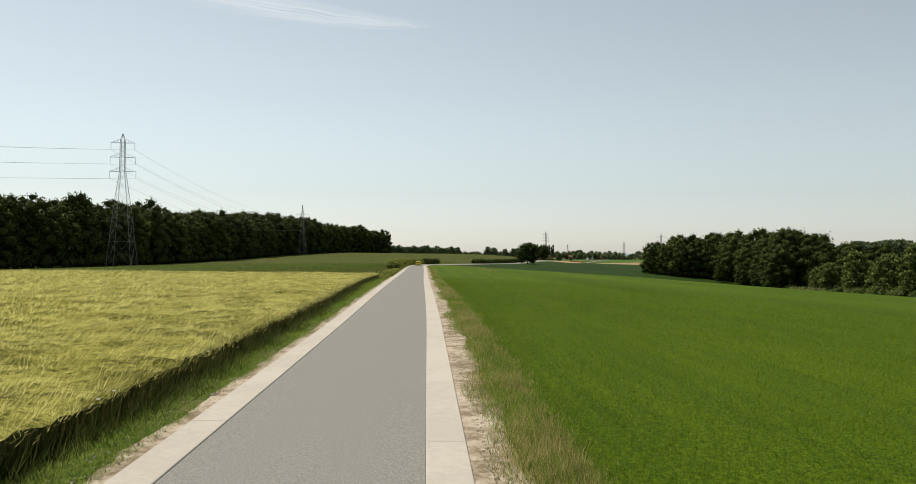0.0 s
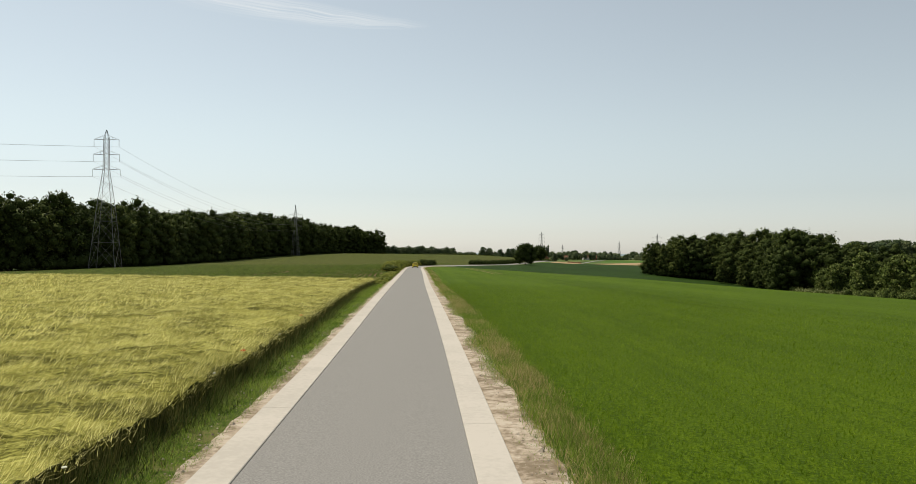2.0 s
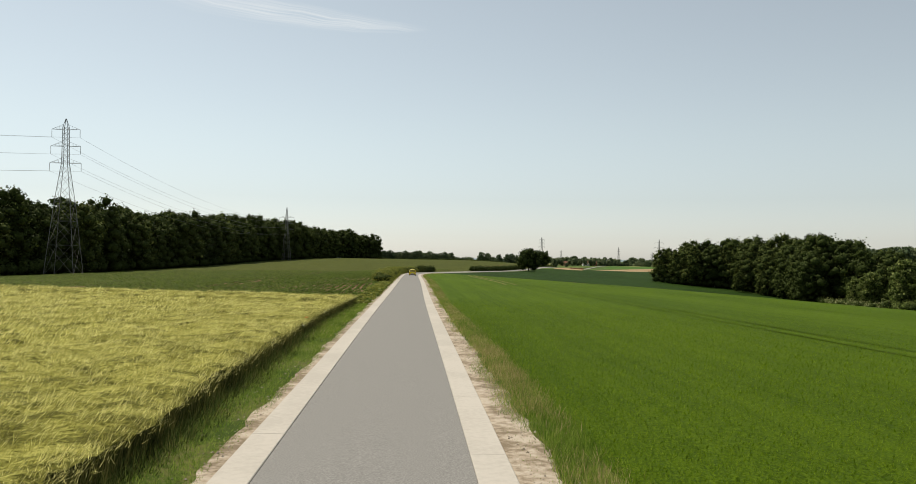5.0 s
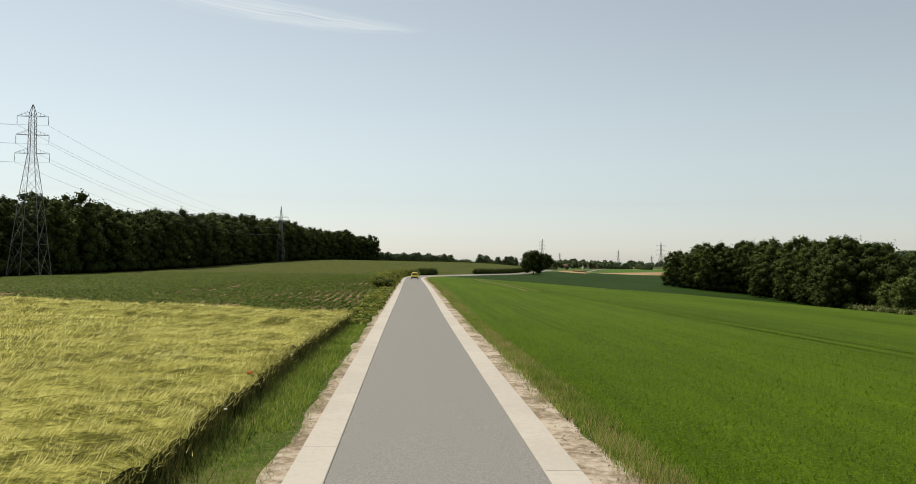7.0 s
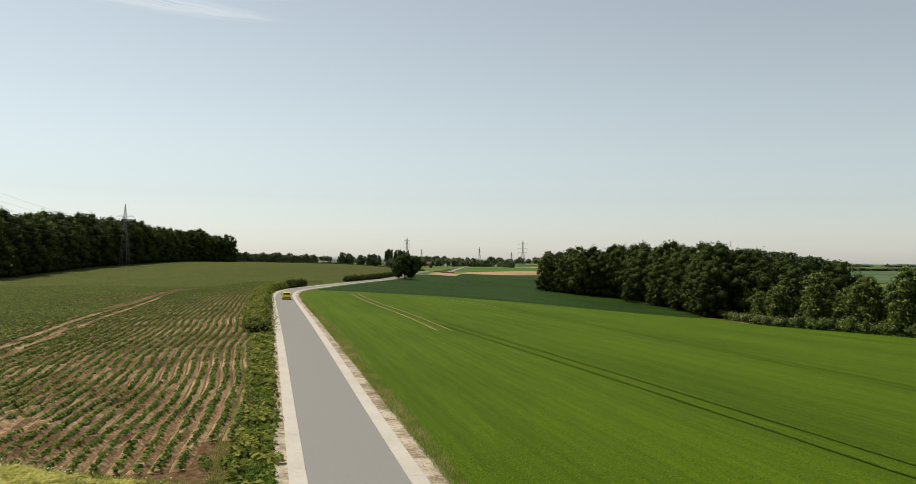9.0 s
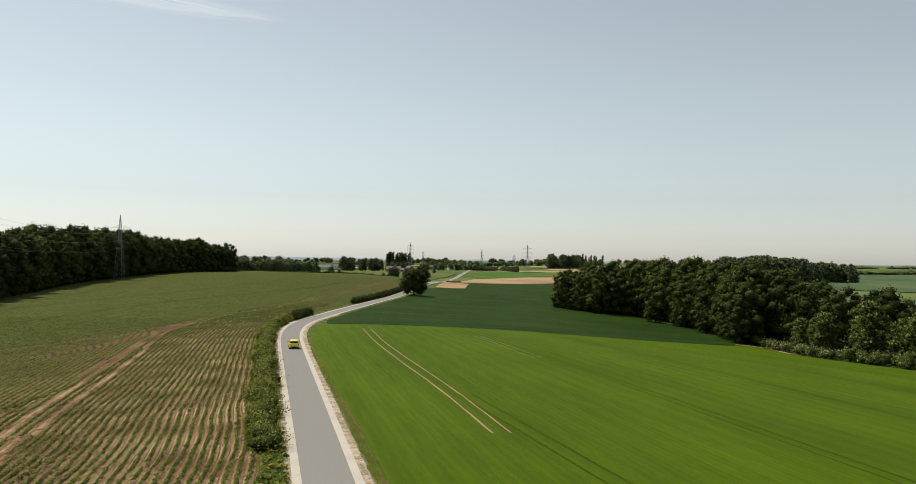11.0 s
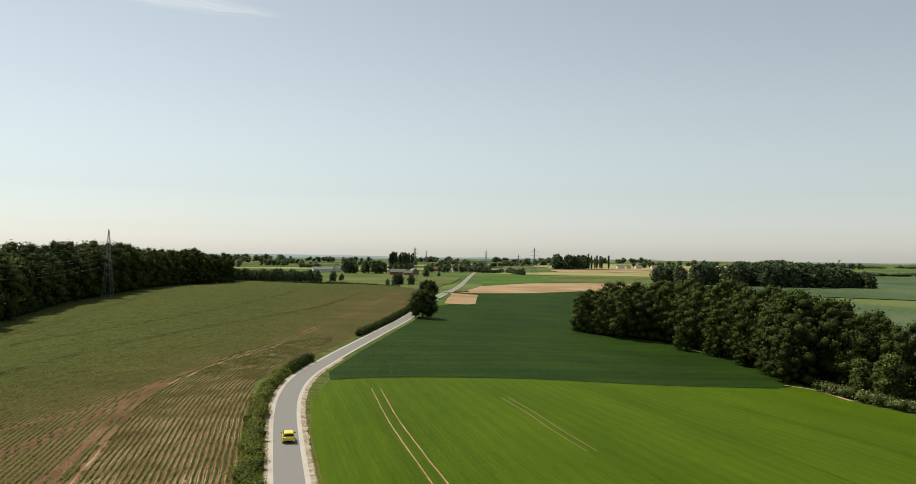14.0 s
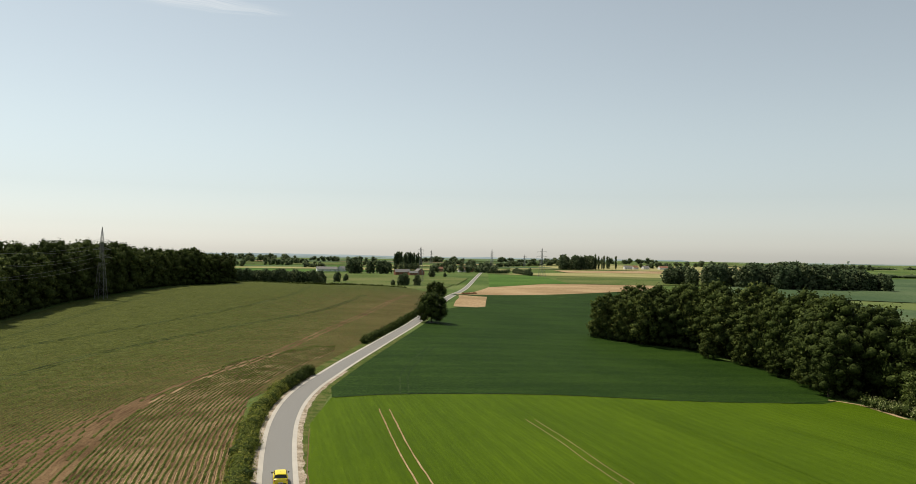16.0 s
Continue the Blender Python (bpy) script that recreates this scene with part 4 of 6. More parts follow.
# thick seeding grass between the sand and the crop
n = 150000
s = 6 + 150 * rng.uniform(0, 1, n) ** 1.2
off = 3.2 + 1.0 * rng.beta(1.6, 1.3, n) + 0.1 * np.sin(s * 0.9)
x, y = road_at(s, off)
ok = ~inside(x - np.abs(rng.normal(0, 0.15, n)), y, BRIGHT) & (np.sin(s * 1.3 + 2 * np.sin(s * 0.37)) + np.sin(off * 5 + s * 0.6) > rng.normal(-0.9, 0.7, n))
x, y = x[ok], y[ok]
d = rng.uniform(0, 1, len(x)) < 0.30 + 0.2 * np.sin(y * 0.23) + 0.12 * np.sin(y * 1.1)
tagged(blades("verge_grass", x[~d], y[~d], ground_z(x[~d], y[~d]) + 0.02, 0.24, 0.014, 0.6, 0.2, M_GRASS, None, 2.0), "thick green grass between the sand and the crop", "grass", kind="stuff")
tagged(blades("dry_grass", x[d], y[d], ground_z(x[d], y[d]) + 0.02, 0.28, 0.013, 0.6, 0.2, M_DRY, None, 2.0), "straw-coloured seeding grass beside the crop", "grass", kind="stuff")
# thin tufts creeping over the sandy shoulders
n = 46000
s = 4 + rng.uniform(0, 240, n) * rng.uniform(0.1, 1, n)
off = np.where(rng.uniform(0, 1, n) < 0.65, -2.52 - rng.gamma(2.2, 0.14, n), 2.6 + rng.gamma(2.6, 0.16, n))
keep = np.sin(s * 1.9 + 2 * np.sin(s * 0.31)) + np.sin(s * 0.77 + off) > rng.normal(0.0, 0.9, n)
x, y = road_at(s[keep], off[keep])
tagged(blades("verge_grass", x, y, ground_z(x, y) + 0.04, 0.055, 0.014, 1.1, 0.0, M_GRASS, None, 2.5), "thin low grass tufts on the sandy shoulder", "grass", kind="stuff")
# bare soil line between verge and crop
for y0, y1 in ((4, 27), (84, 124), (158, 266)):
    pts = [(float(np.interp(yy, [p[1] for p in BRIGHT[:10]], [p[0] for p in BRIGHT[:10]])), float(yy)) for yy in np.arange(y0, y1, 0.5)]
    verts, faces = [], []
    for i, (px, py) in enumerate(pts):
        fade = min(1.0, (py - y0) / 5, (y1 - py) / 5) * (0.75 + 0.4 * noise.noise(Vector((py * 0.5, 2, 0))))
        for dx in (-0.13 * fade + 0.02 * math.sin(py * 2.3), 0.06 * fade + 0.02 * math.sin(py * 1.7)):
            verts.append((px + dx, py, height(px, py) + 0.095))
    faces = [(2 * i, 2 * i + 1, 2 * i + 3, 2 * i + 2) for i in range(len(pts) - 1)]
    tagged(put("soil_line", verts, faces, M_SOIL), "thin line of bare brown soil along the crop", "soil", kind="structure")

# young grain
crop = tagged(new("young_grain"), "short dense bright green grain blades", "grain", kind="stuff")
u, w = rng.uniform(0, 1, 430000), rng.uniform(0, 1, 430000)
x, y = 2 + 34 * u ** 1.9, 7 + 110 * w ** 1.25
ok = inside(x, y, BRIGHT) & (rng.uniform(0, 1, len(x)) < np.clip((112 - y) / 75, 0, 1) * np.clip((36 - x) / 22, 0, 1))
x, y = x[ok], y[ok]
far = np.clip((x - 2) / 34 + (y - 7) / 110, 0, 1)
blades("blades", x, y, ground_z(x, y) + 0.075, 0.085 + 0.02 * far, 0.012 + 0.026 * far, 0.95, 0.0, M_BLADE, crop, 2.5, 0.6)["kind"] = "stuff"

# pebbles on the shoulders
n = 1500
s = 4 + rng.uniform(0, 160, n) * rng.uniform(0.05, 1, n)
off = np.where(rng.uniform(0, 1, n) < 0.5, -2.6 - rng.gamma(1.3, 0.3, n), 2.6 + rng.gamma(1.5, 0.3, n))
x, y = road_at(s, off)
c = np.stack([x, y, ground_z(x, y) + 0.05], 1)
r = rng.gamma(2, 0.007, n) + 0.008
base = np.array([(1, 0, 0), (0, 1, 0), (-1, 0, 0), (0, -1, 0), (0, 0, 0.8)])
tri = np.array([(0, 1, 4), (1, 2, 4), (2, 3, 4), (3, 0, 4)])
v = c[:, None, :] + base[None] * r[:, None, None] * rng.uniform(0.6, 1.4, (n, 5, 1))
tagged(new("pebbles", poly_mesh("pebbles", v[:, tri].reshape(-1, 3, 3), M_STONE)), "small pale stones scattered on the shoulders", "gravel", kind="stuff")

# potato ridges and plants, following the line of the road
ridges = tagged(new("potato_rows"), "ridged potato rows with leafy green plants", "potato plants", kind="stuff")
rv, rf, pp = [], [], []
for i in range(46):
    off = -4.6 - 0.78 * i
    ss = np.arange(105, 385, 1.2)
    wob = 0.32 * np.sin(ss * 0.16 + 0.6) * np.exp(-((ss - 140) / 45.0) ** 2) + 0.06 * np.sin(ss * 0.5 + i)
    x, y = road_at(ss, off + wob)
    ok = inside(x, y, SOILZONE) & (np.hypot(x + 6.5, y - 108) > 1.4)
    zz = ground_z(x, y)
    dxy = np.stack(road_at(ss, off + wob + 1), 1) - np.stack([x, y], 1)
    start = len(rv)
    prev = None
    for k in range(len(ss)):
        if not ok[k]:
            prev = None
            continue
        base = len(rv)
        up = 0.2 + 0.05 * rng.normal() if prev is not None and k + 1 < len(ss) and ok[k + 1] else 0.055
        for e, hgt in ((-0.36, 0.06), (-0.13, up), (0.13, up + 0.02 * rng.normal()), (0.36, 0.06)):
            rv.append((x[k] + dxy[k, 0] * e, y[k] + dxy[k, 1] * e, zz[k] + hgt + 0.02))
        if prev is not None:
            for j in range(3):
                rf.append((prev + j, prev + j + 1, base + j + 1, base + j))
        prev = base
    sp = np.arange(105, 385, 0.3) + rng.uniform(-0.07, 0.07, len(np.arange(105, 385, 0.3)))
    wob = 0.32 * np.sin(sp * 0.16 + 0.6) * np.exp(-((sp - 140) / 45.0) ** 2) + 0.06 * np.sin(sp * 0.5 + i)
    x, y = road_at(sp, off + wob + rng.normal(0, 0.03, len(sp)))
    thin = 0.8 + 0.2 * np.clip((sp - 122 + 6 * np.sin(i * 0.9)) / 22.0, 0, 1) if i > 12 else 0.97
    ok = inside(x, y, SOILZONE) & (np.hypot(x + 6.5, y - 108) > 1.4) & (rng.uniform(0, 1, len(sp)) < thin * (1 - 0.25 * np.clip((sp - 250) / 60, 0, 1)))
    pp.append(np.stack([x[ok], y[ok]], 1))
put("ridge_soil", rv, rf, M_RIDGE, ridges)["kind"] = "stuff"
pp = np.concatenate(pp)


def plants(pts, lift, size, leaves, mat, parent, name="plants"):
    c = np.repeat(np.stack([pts[:, 0], pts[:, 1], ground_z(pts[:, 0], pts[:, 1]) + lift], 1), leaves, 0)
    n = len(c)
    d = rng.normal(0, 1, (n, 3))
    d[:, 2] = np.abs(d[:, 2])
    d /= np.linalg.norm(d, axis=1)[:, None]
    pos = c + d * np.array([0.8, 0.8, 0.75]) * size * rng.uniform(0.4, 1.2, n)[:, None]
    ob = new(name, poly_mesh(name, leaf_cards(pos, d + np.array([0, 0, 0.5]), np.full(n, size * 0.52), 0.7, 0.4), mat))
    ob.parent = parent
    ob["kind"] = "stuff"
    return ob


pp = pp[~on_track(pp[:, 0], pp[:, 1]) & (((pp[:, 0] + 17.5) / 3.2) ** 2 + ((pp[:, 1] - 114.5) / 1.9) ** 2 > rng.uniform(0.6, 1.3, len(pp)))]
plants(pp, 0.22, 0.215, 8, M_POTATO, ridges)
# denser growth beyond the wheel track: leafy rows, each a lumpy low hump
verts, faces, fp = [], [], []
for i in range(0, 236):
    off = -4.6 - 0.78 * i
    ss = np.concatenate([np.arange(112, 330, 0.9), np.arange(330, 760, 1.7)])
    wob = 0.32 * np.sin(ss * 0.16 + 0.6) * np.exp(-((ss - 140) / 45.0) ** 2) + 0.06 * np.sin(ss * 0.5 + i)
    x, y = road_at(ss, off + wob)
    ridge = inside(x, y, SOILZONE)
    ok = inside(x, y, POTATO) & (x > -96) & ~on_track(x, y) & ~(ridge & (i > 45)) & (~ridge | (np.hypot(x + 6.5, y - 108) > 1.4)) & (((x + 17.5) / 3.2) ** 2 + ((y - 114.5) / 1.9) ** 2 > 1)
    xr, yr = road_at(ss, off + wob + 1.0)
    dx, dy = xr - x, yr - y
    zz = ground_z(x, y) + 0.06 + 0.14 * ridge
    wide = rng.uniform(0.16, 0.24, len(ss))
    tall = rng.uniform(0.13, 0.21, len(ss))
    bare = 0.5 + 0.5 * np.clip((ss - 150) / 120, 0, 1)
    wide, tall = wide * (0.8 + 0.2 * bare), tall * (0.8 + 0.2 * bare)
    wide = np.where(ridge, wide * 0.78, wide)
    base = len(verts)
    for e, h in ((-wide, 0 * tall), (rng.uniform(-0.08, 0.08, len(ss)), tall), (wide, 0 * tall)):
        verts.extend(np.stack([x + dx * e, y + dy * e, zz + h], 1).tolist())
    n = len(ss)
    for k in np.nonzero(ok[:-1] & ok[1:])[0].tolist():
        for j in range(2):
            a = base + j * n + k
            faces.append((a, a + n, a + n + 1, a + 1))
    near = ok & (ss < 300)
    sp = ss[near] + rng.uniform(-0.5, 0.5, near.sum())
    px, py = road_at(np.concatenate([sp, sp + 0.55]), off)
    fp.append(np.stack([px, py], 1))
rows_ob = put("leafy_rows", verts, faces, M_ROWLEAF, ridges)
rows_ob["kind"] = "stuff"
# leaves turn to the sky: soft shading over the humps
nrm = np.zeros(len(verts) * 3)
rows_ob.data.shade_smooth()
rows_ob.data.vertices.foreach_get("normal", nrm)
nrm = nrm.reshape(-1, 3) * np.array([0.9, 0.9, 0.6]) + rng.normal(0, 0.2, (len(verts), 3)) + np.array([0, 0, 0.45])
rows_ob.data.normals_split_custom_set_from_vertices(nrm / np.linalg.norm(nrm, axis=1)[:, None])
fp = np.concatenate(fp)
fp = fp[~on_track(fp[:, 0], fp[:, 1])]
plants(fp[inside(fp[:, 0], fp[:, 1], POTATO) & ~inside(fp[:, 0], fp[:, 1], SOILZONE)], 0.13, 0.21, 3, M_POTATO, ridges)

# rough weeds on the verge between the potatoes and the road
weeds = tagged(new("verge_weeds"), "rough yellow-green weeds on the verge beside the potatoes", "weeds", kind="stuff")
ws = 98 + 70 * rng.uniform(0, 1, 1500)
wx, wy = road_at(ws, -2.75 - 1.75 * rng.uniform(0, 1, 1500) ** 0.7)
wp = np.stack([wx, wy], 1)
clumpy = np.array([noise.noise(Vector((float(x) * 0.7, float(y) * 0.45, 3.0))) for x, y in wp])
plants(wp[clumpy > -0.05], 0.12, 0.3, 9, M_HEDGELEAF, weeds, "weed_leaves")
plants(wp[clumpy < -0.12], 0.08, 0.2, 7, M_POTATO, weeds, "weed_leaves")

# ---- trees and hedges ----


def broad_blobs(tall, wide, seed, low=0.12):
    """Leaf clumps over a dome-shaped crown, large and small, with gaps between them."""
    r = random.Random(seed)
    out = []
    n = 40
    base = tall * (low + 0.06)
    for i in range(n):
        u = (i + 0.5) / n
        a = i * 2.39996 + r.uniform(-0.35, 0.35)
        ring = wide * 0.5 * math.sin(math.pi * (0.2 + 0.76 * u)) ** 0.7 * r.uniform(0.62, 0.98)
        rr = wide * r.uniform(0.085, 0.175) * (1.12 - 0.3 * u)
        out.append(((math.cos(a) * ring, math.sin(a) * ring, base + (tall * 0.95 - base) * u ** 0.9), (rr, rr, rr * r.uniform(0.7, 0.95))))
    out.append(((0, 0, tall * 0.36), (wide * 0.36, wide * 0.36, tall * 0.27)))
    out.append(((0, 0, tall * 0.64), (wide * 0.3, wide * 0.3, tall * 0.24)))
    return out


def tree(kind_name, tall, wide, seed, cards, size, leaf, low=0.12, columnar=False, inner=None):
    """A tree at the origin: trunk with limbs, and a crown of leaf clumps."""
    t = new(kind_name)
    r = random.Random(seed)
    bm = bmesh.new()
    tr = tall * 0.022 + 0.08
    p = Vector((0, 0, -0.4))
    for i in range(4):
        q = Vector((r.uniform(-0.25, 0.25), r.uniform(-0.25, 0.25), tall * (0.16 * (i + 1))))
        limb(bm, p, q, tr * (1 - 0.2 * i), tr * (1 - 0.2 * (i + 1)), 7)
        if i:
            for k in range(3):
                a = r.uniform(0, 6.28)
                limb(bm, q, q + Vector((math.cos(a) * wide * 0.3, math.sin(a) * wide * 0.3, tall * 0.13)), tr * 0.4, tr * 0.12, 5)
        p = q
    part("trunk", bm, M_BARK, t)
    if columnar:
        blobs = [((r.uniform(-0.1, 0.1) * wide, r.uniform(-0.1, 0.1) * wide, tall * (0.14 + 0.8 * i / 9)), (wide * 0.42 * (1 - 0.06 * abs(i - 4)), wide * 0.42 * (1 - 0.06 * abs(i - 4)), tall * 0.09)) for i in range(10)]
    else:
        blobs = broad_blobs(tall, wide, seed, low)
    c = new("crown", crown_mesh("crown", blobs, cards, size, leaf, 0.84, 0.15, inner))
    c.parent = t
    return t


def place(proto, x, y, scale=1.0, turn=None, stretch=1.0, sink=0.0):
    turn = random.uniform(0, 360) if turn is None else turn
    k = proto.scale
    return copy_thing(proto, pose(x, y, height(x, y) - sink, 0, 0, turn) @ Matrix.Diagonal((scale / k.x, scale / k.y, scale * stretch / k.z, 1)))


random.seed(11)
BROAD = [tree("broadleaf_tree", 20, 13.0 + 1.5 * (i % 3), 40 + i, 3600, 0.36, M_LEAF if i % 3 else M_LEAF2, 0.0) for i in range(6)]
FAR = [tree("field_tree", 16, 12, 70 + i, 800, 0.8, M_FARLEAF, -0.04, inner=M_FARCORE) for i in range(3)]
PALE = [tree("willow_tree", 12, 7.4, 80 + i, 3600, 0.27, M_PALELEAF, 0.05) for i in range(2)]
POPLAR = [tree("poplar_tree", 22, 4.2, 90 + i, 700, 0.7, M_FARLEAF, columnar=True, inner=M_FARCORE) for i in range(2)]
for t in BROAD:
    tagged(t, "tall leafy broadleaf tree at the wood's edge", "tree", group="woodland trees")
for t in FAR:
    tagged(t, "distant dark green broadleaf tree", "tree", group="distant trees")
for t in PALE:
    tagged(t, "pale green willow beside the wood", "tree", group="willows")
for t in POPLAR:
    tagged(t, "slim upright poplar in a row", "tree", group="poplars")


def along(points, gap):
    ln = _spline(points, 1.0)
    out, acc = [ln[0]], 0.0
    for a, b in zip(ln, ln[1:]):
        acc += (b - a).length
        if acc >= gap:
            out.append(b)
            acc = 0.0
    return out


used = set()


def stand(protos, x, y, scale, stretch=1.0, turn=None):
    """Uses the first-built tree itself before copying it."""
    p = random.choice(protos)
    if p.name not in used:
        used.add(p.name)
        p.matrix_basis = pose(x, y, height(x, y), 0, 0, turn or random.uniform(0, 360)) @ Matrix.Diagonal((scale, scale, scale * stretch, 1))
        return p
    return place(p, x, y, scale, turn, stretch)


def bushes(name, pts, tall, wide, label, leaf, cards_per=170, size=0.17, spread=0.9):
    """A hedge: many leafy lumps in one row."""
    t = tagged(new(name), label, "hedge")
    blobs = []
    for x, y in pts:
        for k in range(3):
            h = tall * random.uniform(0.55, 1.05)
            r = wide * random.uniform(0.28, 0.5)
            blobs.append(((x + random.uniform(-spread, spread) * wide * 0.3, y + random.uniform(-0.5, 0.5), height(x, y) + h * 0.5), (r, r, h * 0.52)))
    c = new("foliage", crown_mesh("foliage", blobs, cards_per * len(pts), size, leaf, 0.8, 0.12))
    c.parent = t
    return t


# the wood west of the potato field
WOOD_W = [(-150, 120), (-118, 170), (-107, 215), (-103, 260), (-101, 340), (-101, 426), (-99, 520), (-90, 572), (-70, 652), (-47, 694), (-31, 712)]
for row, (shift, gap) in enumerate(((0, 8.5), (-9, 10.0))):
    for p in along(WOOD_W, gap):
        x, y = p.x + shift + random.uniform(-2, 2), p.y + random.uniform(-2, 2)
        stand(BROAD, x, y, float(np.interp(y, [190, 320, 430, 500, 570, 700], [1.0, 1.06, 1.16, 1.26, 1.26, 1.08])) * random.uniform(0.9, 1.1) + 0.04 * row, random.uniform(0.95, 1.06))
for k in range(8):
    stand(BROAD, -46 - 9 * k + random.uniform(-2, 2), 712 + random.uniform(-4, 6), random.uniform(0.85, 1.1))
# the wood east of the crops
WOOD_E = [(131, 447), (141, 437), (152, 431), (163, 424), (170, 402), (171, 382), (168, 362), (163, 343), (160, 331)]
for row, (shift, gap, sc) in enumerate(((0, 8.5, 1.2), (11, 9.5, 1.36), (23, 12.0, 1.38), (36, 15.0, 1.26))):
    for p in along(WOOD_E, gap):
        end = min(1.0, max(0.0, (p.x - 126) / 34)) if p.y > 405 else 1.0
        stand(BROAD, p.x + shift * 0.8 + random.uniform(-2, 2), p.y + shift * 0.45 + random.uniform(-2, 2), sc * (0.72 + 0.28 * end) * random.choice((0.9, 1.0, 1.0, 1.08)))
for x, y, sc in ((163, 372, 0.55), (160, 352, 0.66), (157, 405, 0.5), (154, 336, 0.8), (164, 394, 0.6)):
    stand([BROAD[0], BROAD[3]], x, y, sc)
stand([BROAD[0]], 164, 346, 1.42)
for x, y, sc in ((172, 326, 1.15), (177, 313, 1.1), (183, 330, 1.15), (189, 318, 1.0), (191, 342, 1.2), (181, 300, 1.12), (191, 299, 0.95)):
    stand(BROAD, x, y, sc)
for x, y, sc in ((161, 312, 0.95), (160, 301, 1.15), (161, 283, 1.5), (169, 290, 1.25), (164, 273, 1.15), (162, 264, 1.38), (170, 268, 1.15), (167, 255, 1.15), (161, 247, 1.58), (164, 232, 1.4), (160, 219, 1.3), (164, 207, 1.3)):
    stand(PALE, x, y, sc)

# undergrowth takes the darkened green, for the shade at the wood's foot
hp = [(p.x + random.uniform(1, 4), p.y) for p in along(WOOD_W, 3.0)]
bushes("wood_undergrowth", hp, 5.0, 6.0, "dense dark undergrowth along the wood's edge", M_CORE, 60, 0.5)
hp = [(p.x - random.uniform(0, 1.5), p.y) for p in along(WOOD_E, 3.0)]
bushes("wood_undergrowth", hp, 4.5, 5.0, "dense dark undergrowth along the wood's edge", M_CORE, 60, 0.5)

# two oaks beside the road
oak = tagged(tree("oak_tree", 12.8, 15.5, 123, 7000, 0.29, M_OAKLEAF, 0.06), "dark spreading oak standing beside the road", "tree", group="roadside oaks")
oak.matrix_basis = pose(63.5, 466.5, height(63.5, 466.5), 0, 0, 20) @ Matrix.Diagonal((0.9, 0.9, 1.0, 1))
oak2 = copy_thing(oak, pose(93.2, 601, height(93.2, 601), 0, 0, 140) @ Matrix.Diagonal((0.88, 0.88, 0.86, 1)))


hp = [tuple(map(float, road_at(s, -4.55 + 0.3 * math.sin(s * 0.4)))) for s in np.arange(160, 306, 1.15)]
bushes("roadside_hedge", hp, 2.0, 3.0, "overgrown yellow-green hedge along the road", M_HEDGELEAF, 420, 0.10)
hp = [tuple(map(float, road_at(s, -3.9))) for s in np.arange(300, 322, 1.1)]
bushes("roadside_hedge", hp, 2.3, 2.4, "dark green end of the roadside hedge", M_LEAF2, 260, 0.16)
hp = [tuple(map(float, road_at(s, -4.2))) for s in np.arange(386, 520, 1.6)]
bushes("field_hedge", hp, 2.4, 2.6, "clipped dark green hedge beside the road", M_LEAF2, 150, 0.24)
hp = [tuple(map(float, road_at(s, -5.0))) for s in np.arange(560, 690, 2.2)]
bushes("field_hedge", hp, 1.6, 2.2, "low dark hedge along the far road", M_LEAF2, 70, 0.3)
hp = [(-30 + (100 + 30) * k / 70.0, 0) for k in range(71)]
hp = [(x, float(np.interp(x, [-30, -18, 35, 101], [716, 748, 714, 752]))) for x, _ in hp]
bushes("boundary_hedge", hp, 1.9, 3.0, "dark boundary hedge behind the potato field", M_LEAF2, 60, 0.4)
hp = [(154 + 0.03 * (322 - y) + random.uniform(-1.2, 1.2), y) for y in np.arange(284, 322, 1.6)]
bushes("flowering_bushes", hp, 3.6, 4.2, "pale flowering shrubs at the foot of the wood", M_BLOSSOM, 200, 0.24)
hp = [(156 + 0.02 * (318 - y) + random.uniform(-1.5, 1.5), y) for y in np.arange(208, 286, 2.0)]
bushes("scrub", hp, 4.5, 4.5, "dense green scrub at the foot of the willows", M_PALELEAF, 160, 0.3)
hp = [(138 + 0.30 * k, 716 + 0.5 * k) for k in range(0, 56, 3)]
heap = tagged(new("manure_heap"), "long low rusty-brown heap on the field edge", "heap")
bm = bmesh.new()
for x, y in hp:
    o = bmesh.ops.create_icosphere(bm, subdivisions=1, radius=1.0)
    for v in o["verts"]:
        v.co = Vector((x + v.co.x * 1.9, y + v.co.y * 1.9, height(x, y) + v.co.z * random.uniform(0.9, 1.6)))
part("pile", bm, M_MANURE, heap)

# trees and shrubs of the middle distance
for k in range(26):
    x = -52 + 3.6 * k
    stand(FAR, x, 800 + 0.35 * k * 4 - 0.02 * k * k + random.uniform(-5, 5), random.uniform(0.7, 0.84), 1.0)
for k in range(10):
    stand(POPLAR, -70 + 2.6 * k, 830 + 3 * k, random.uniform(0.6, 0.8))
for x, y, sc in ((72, 1077, 0.8), (89, 1146, 0.5), (84, 1110, 0.4), (127, 944, 0.75), (132, 948, 0.85), (144, 944, 0.75), (216, 1224, 0.85), (119, 946, 0.4), (236, 1230, 0.4)):
    stand(FAR, x, y, sc)
for x, y, sc in ((120, 1400, 1.5), (131, 1405, 1.4), (150, 1400, 1.25), (164, 1390, 1.3), (172, 1400, 1.35), (178, 1392, 1.2)):
    stand(FAR, x, y, sc)
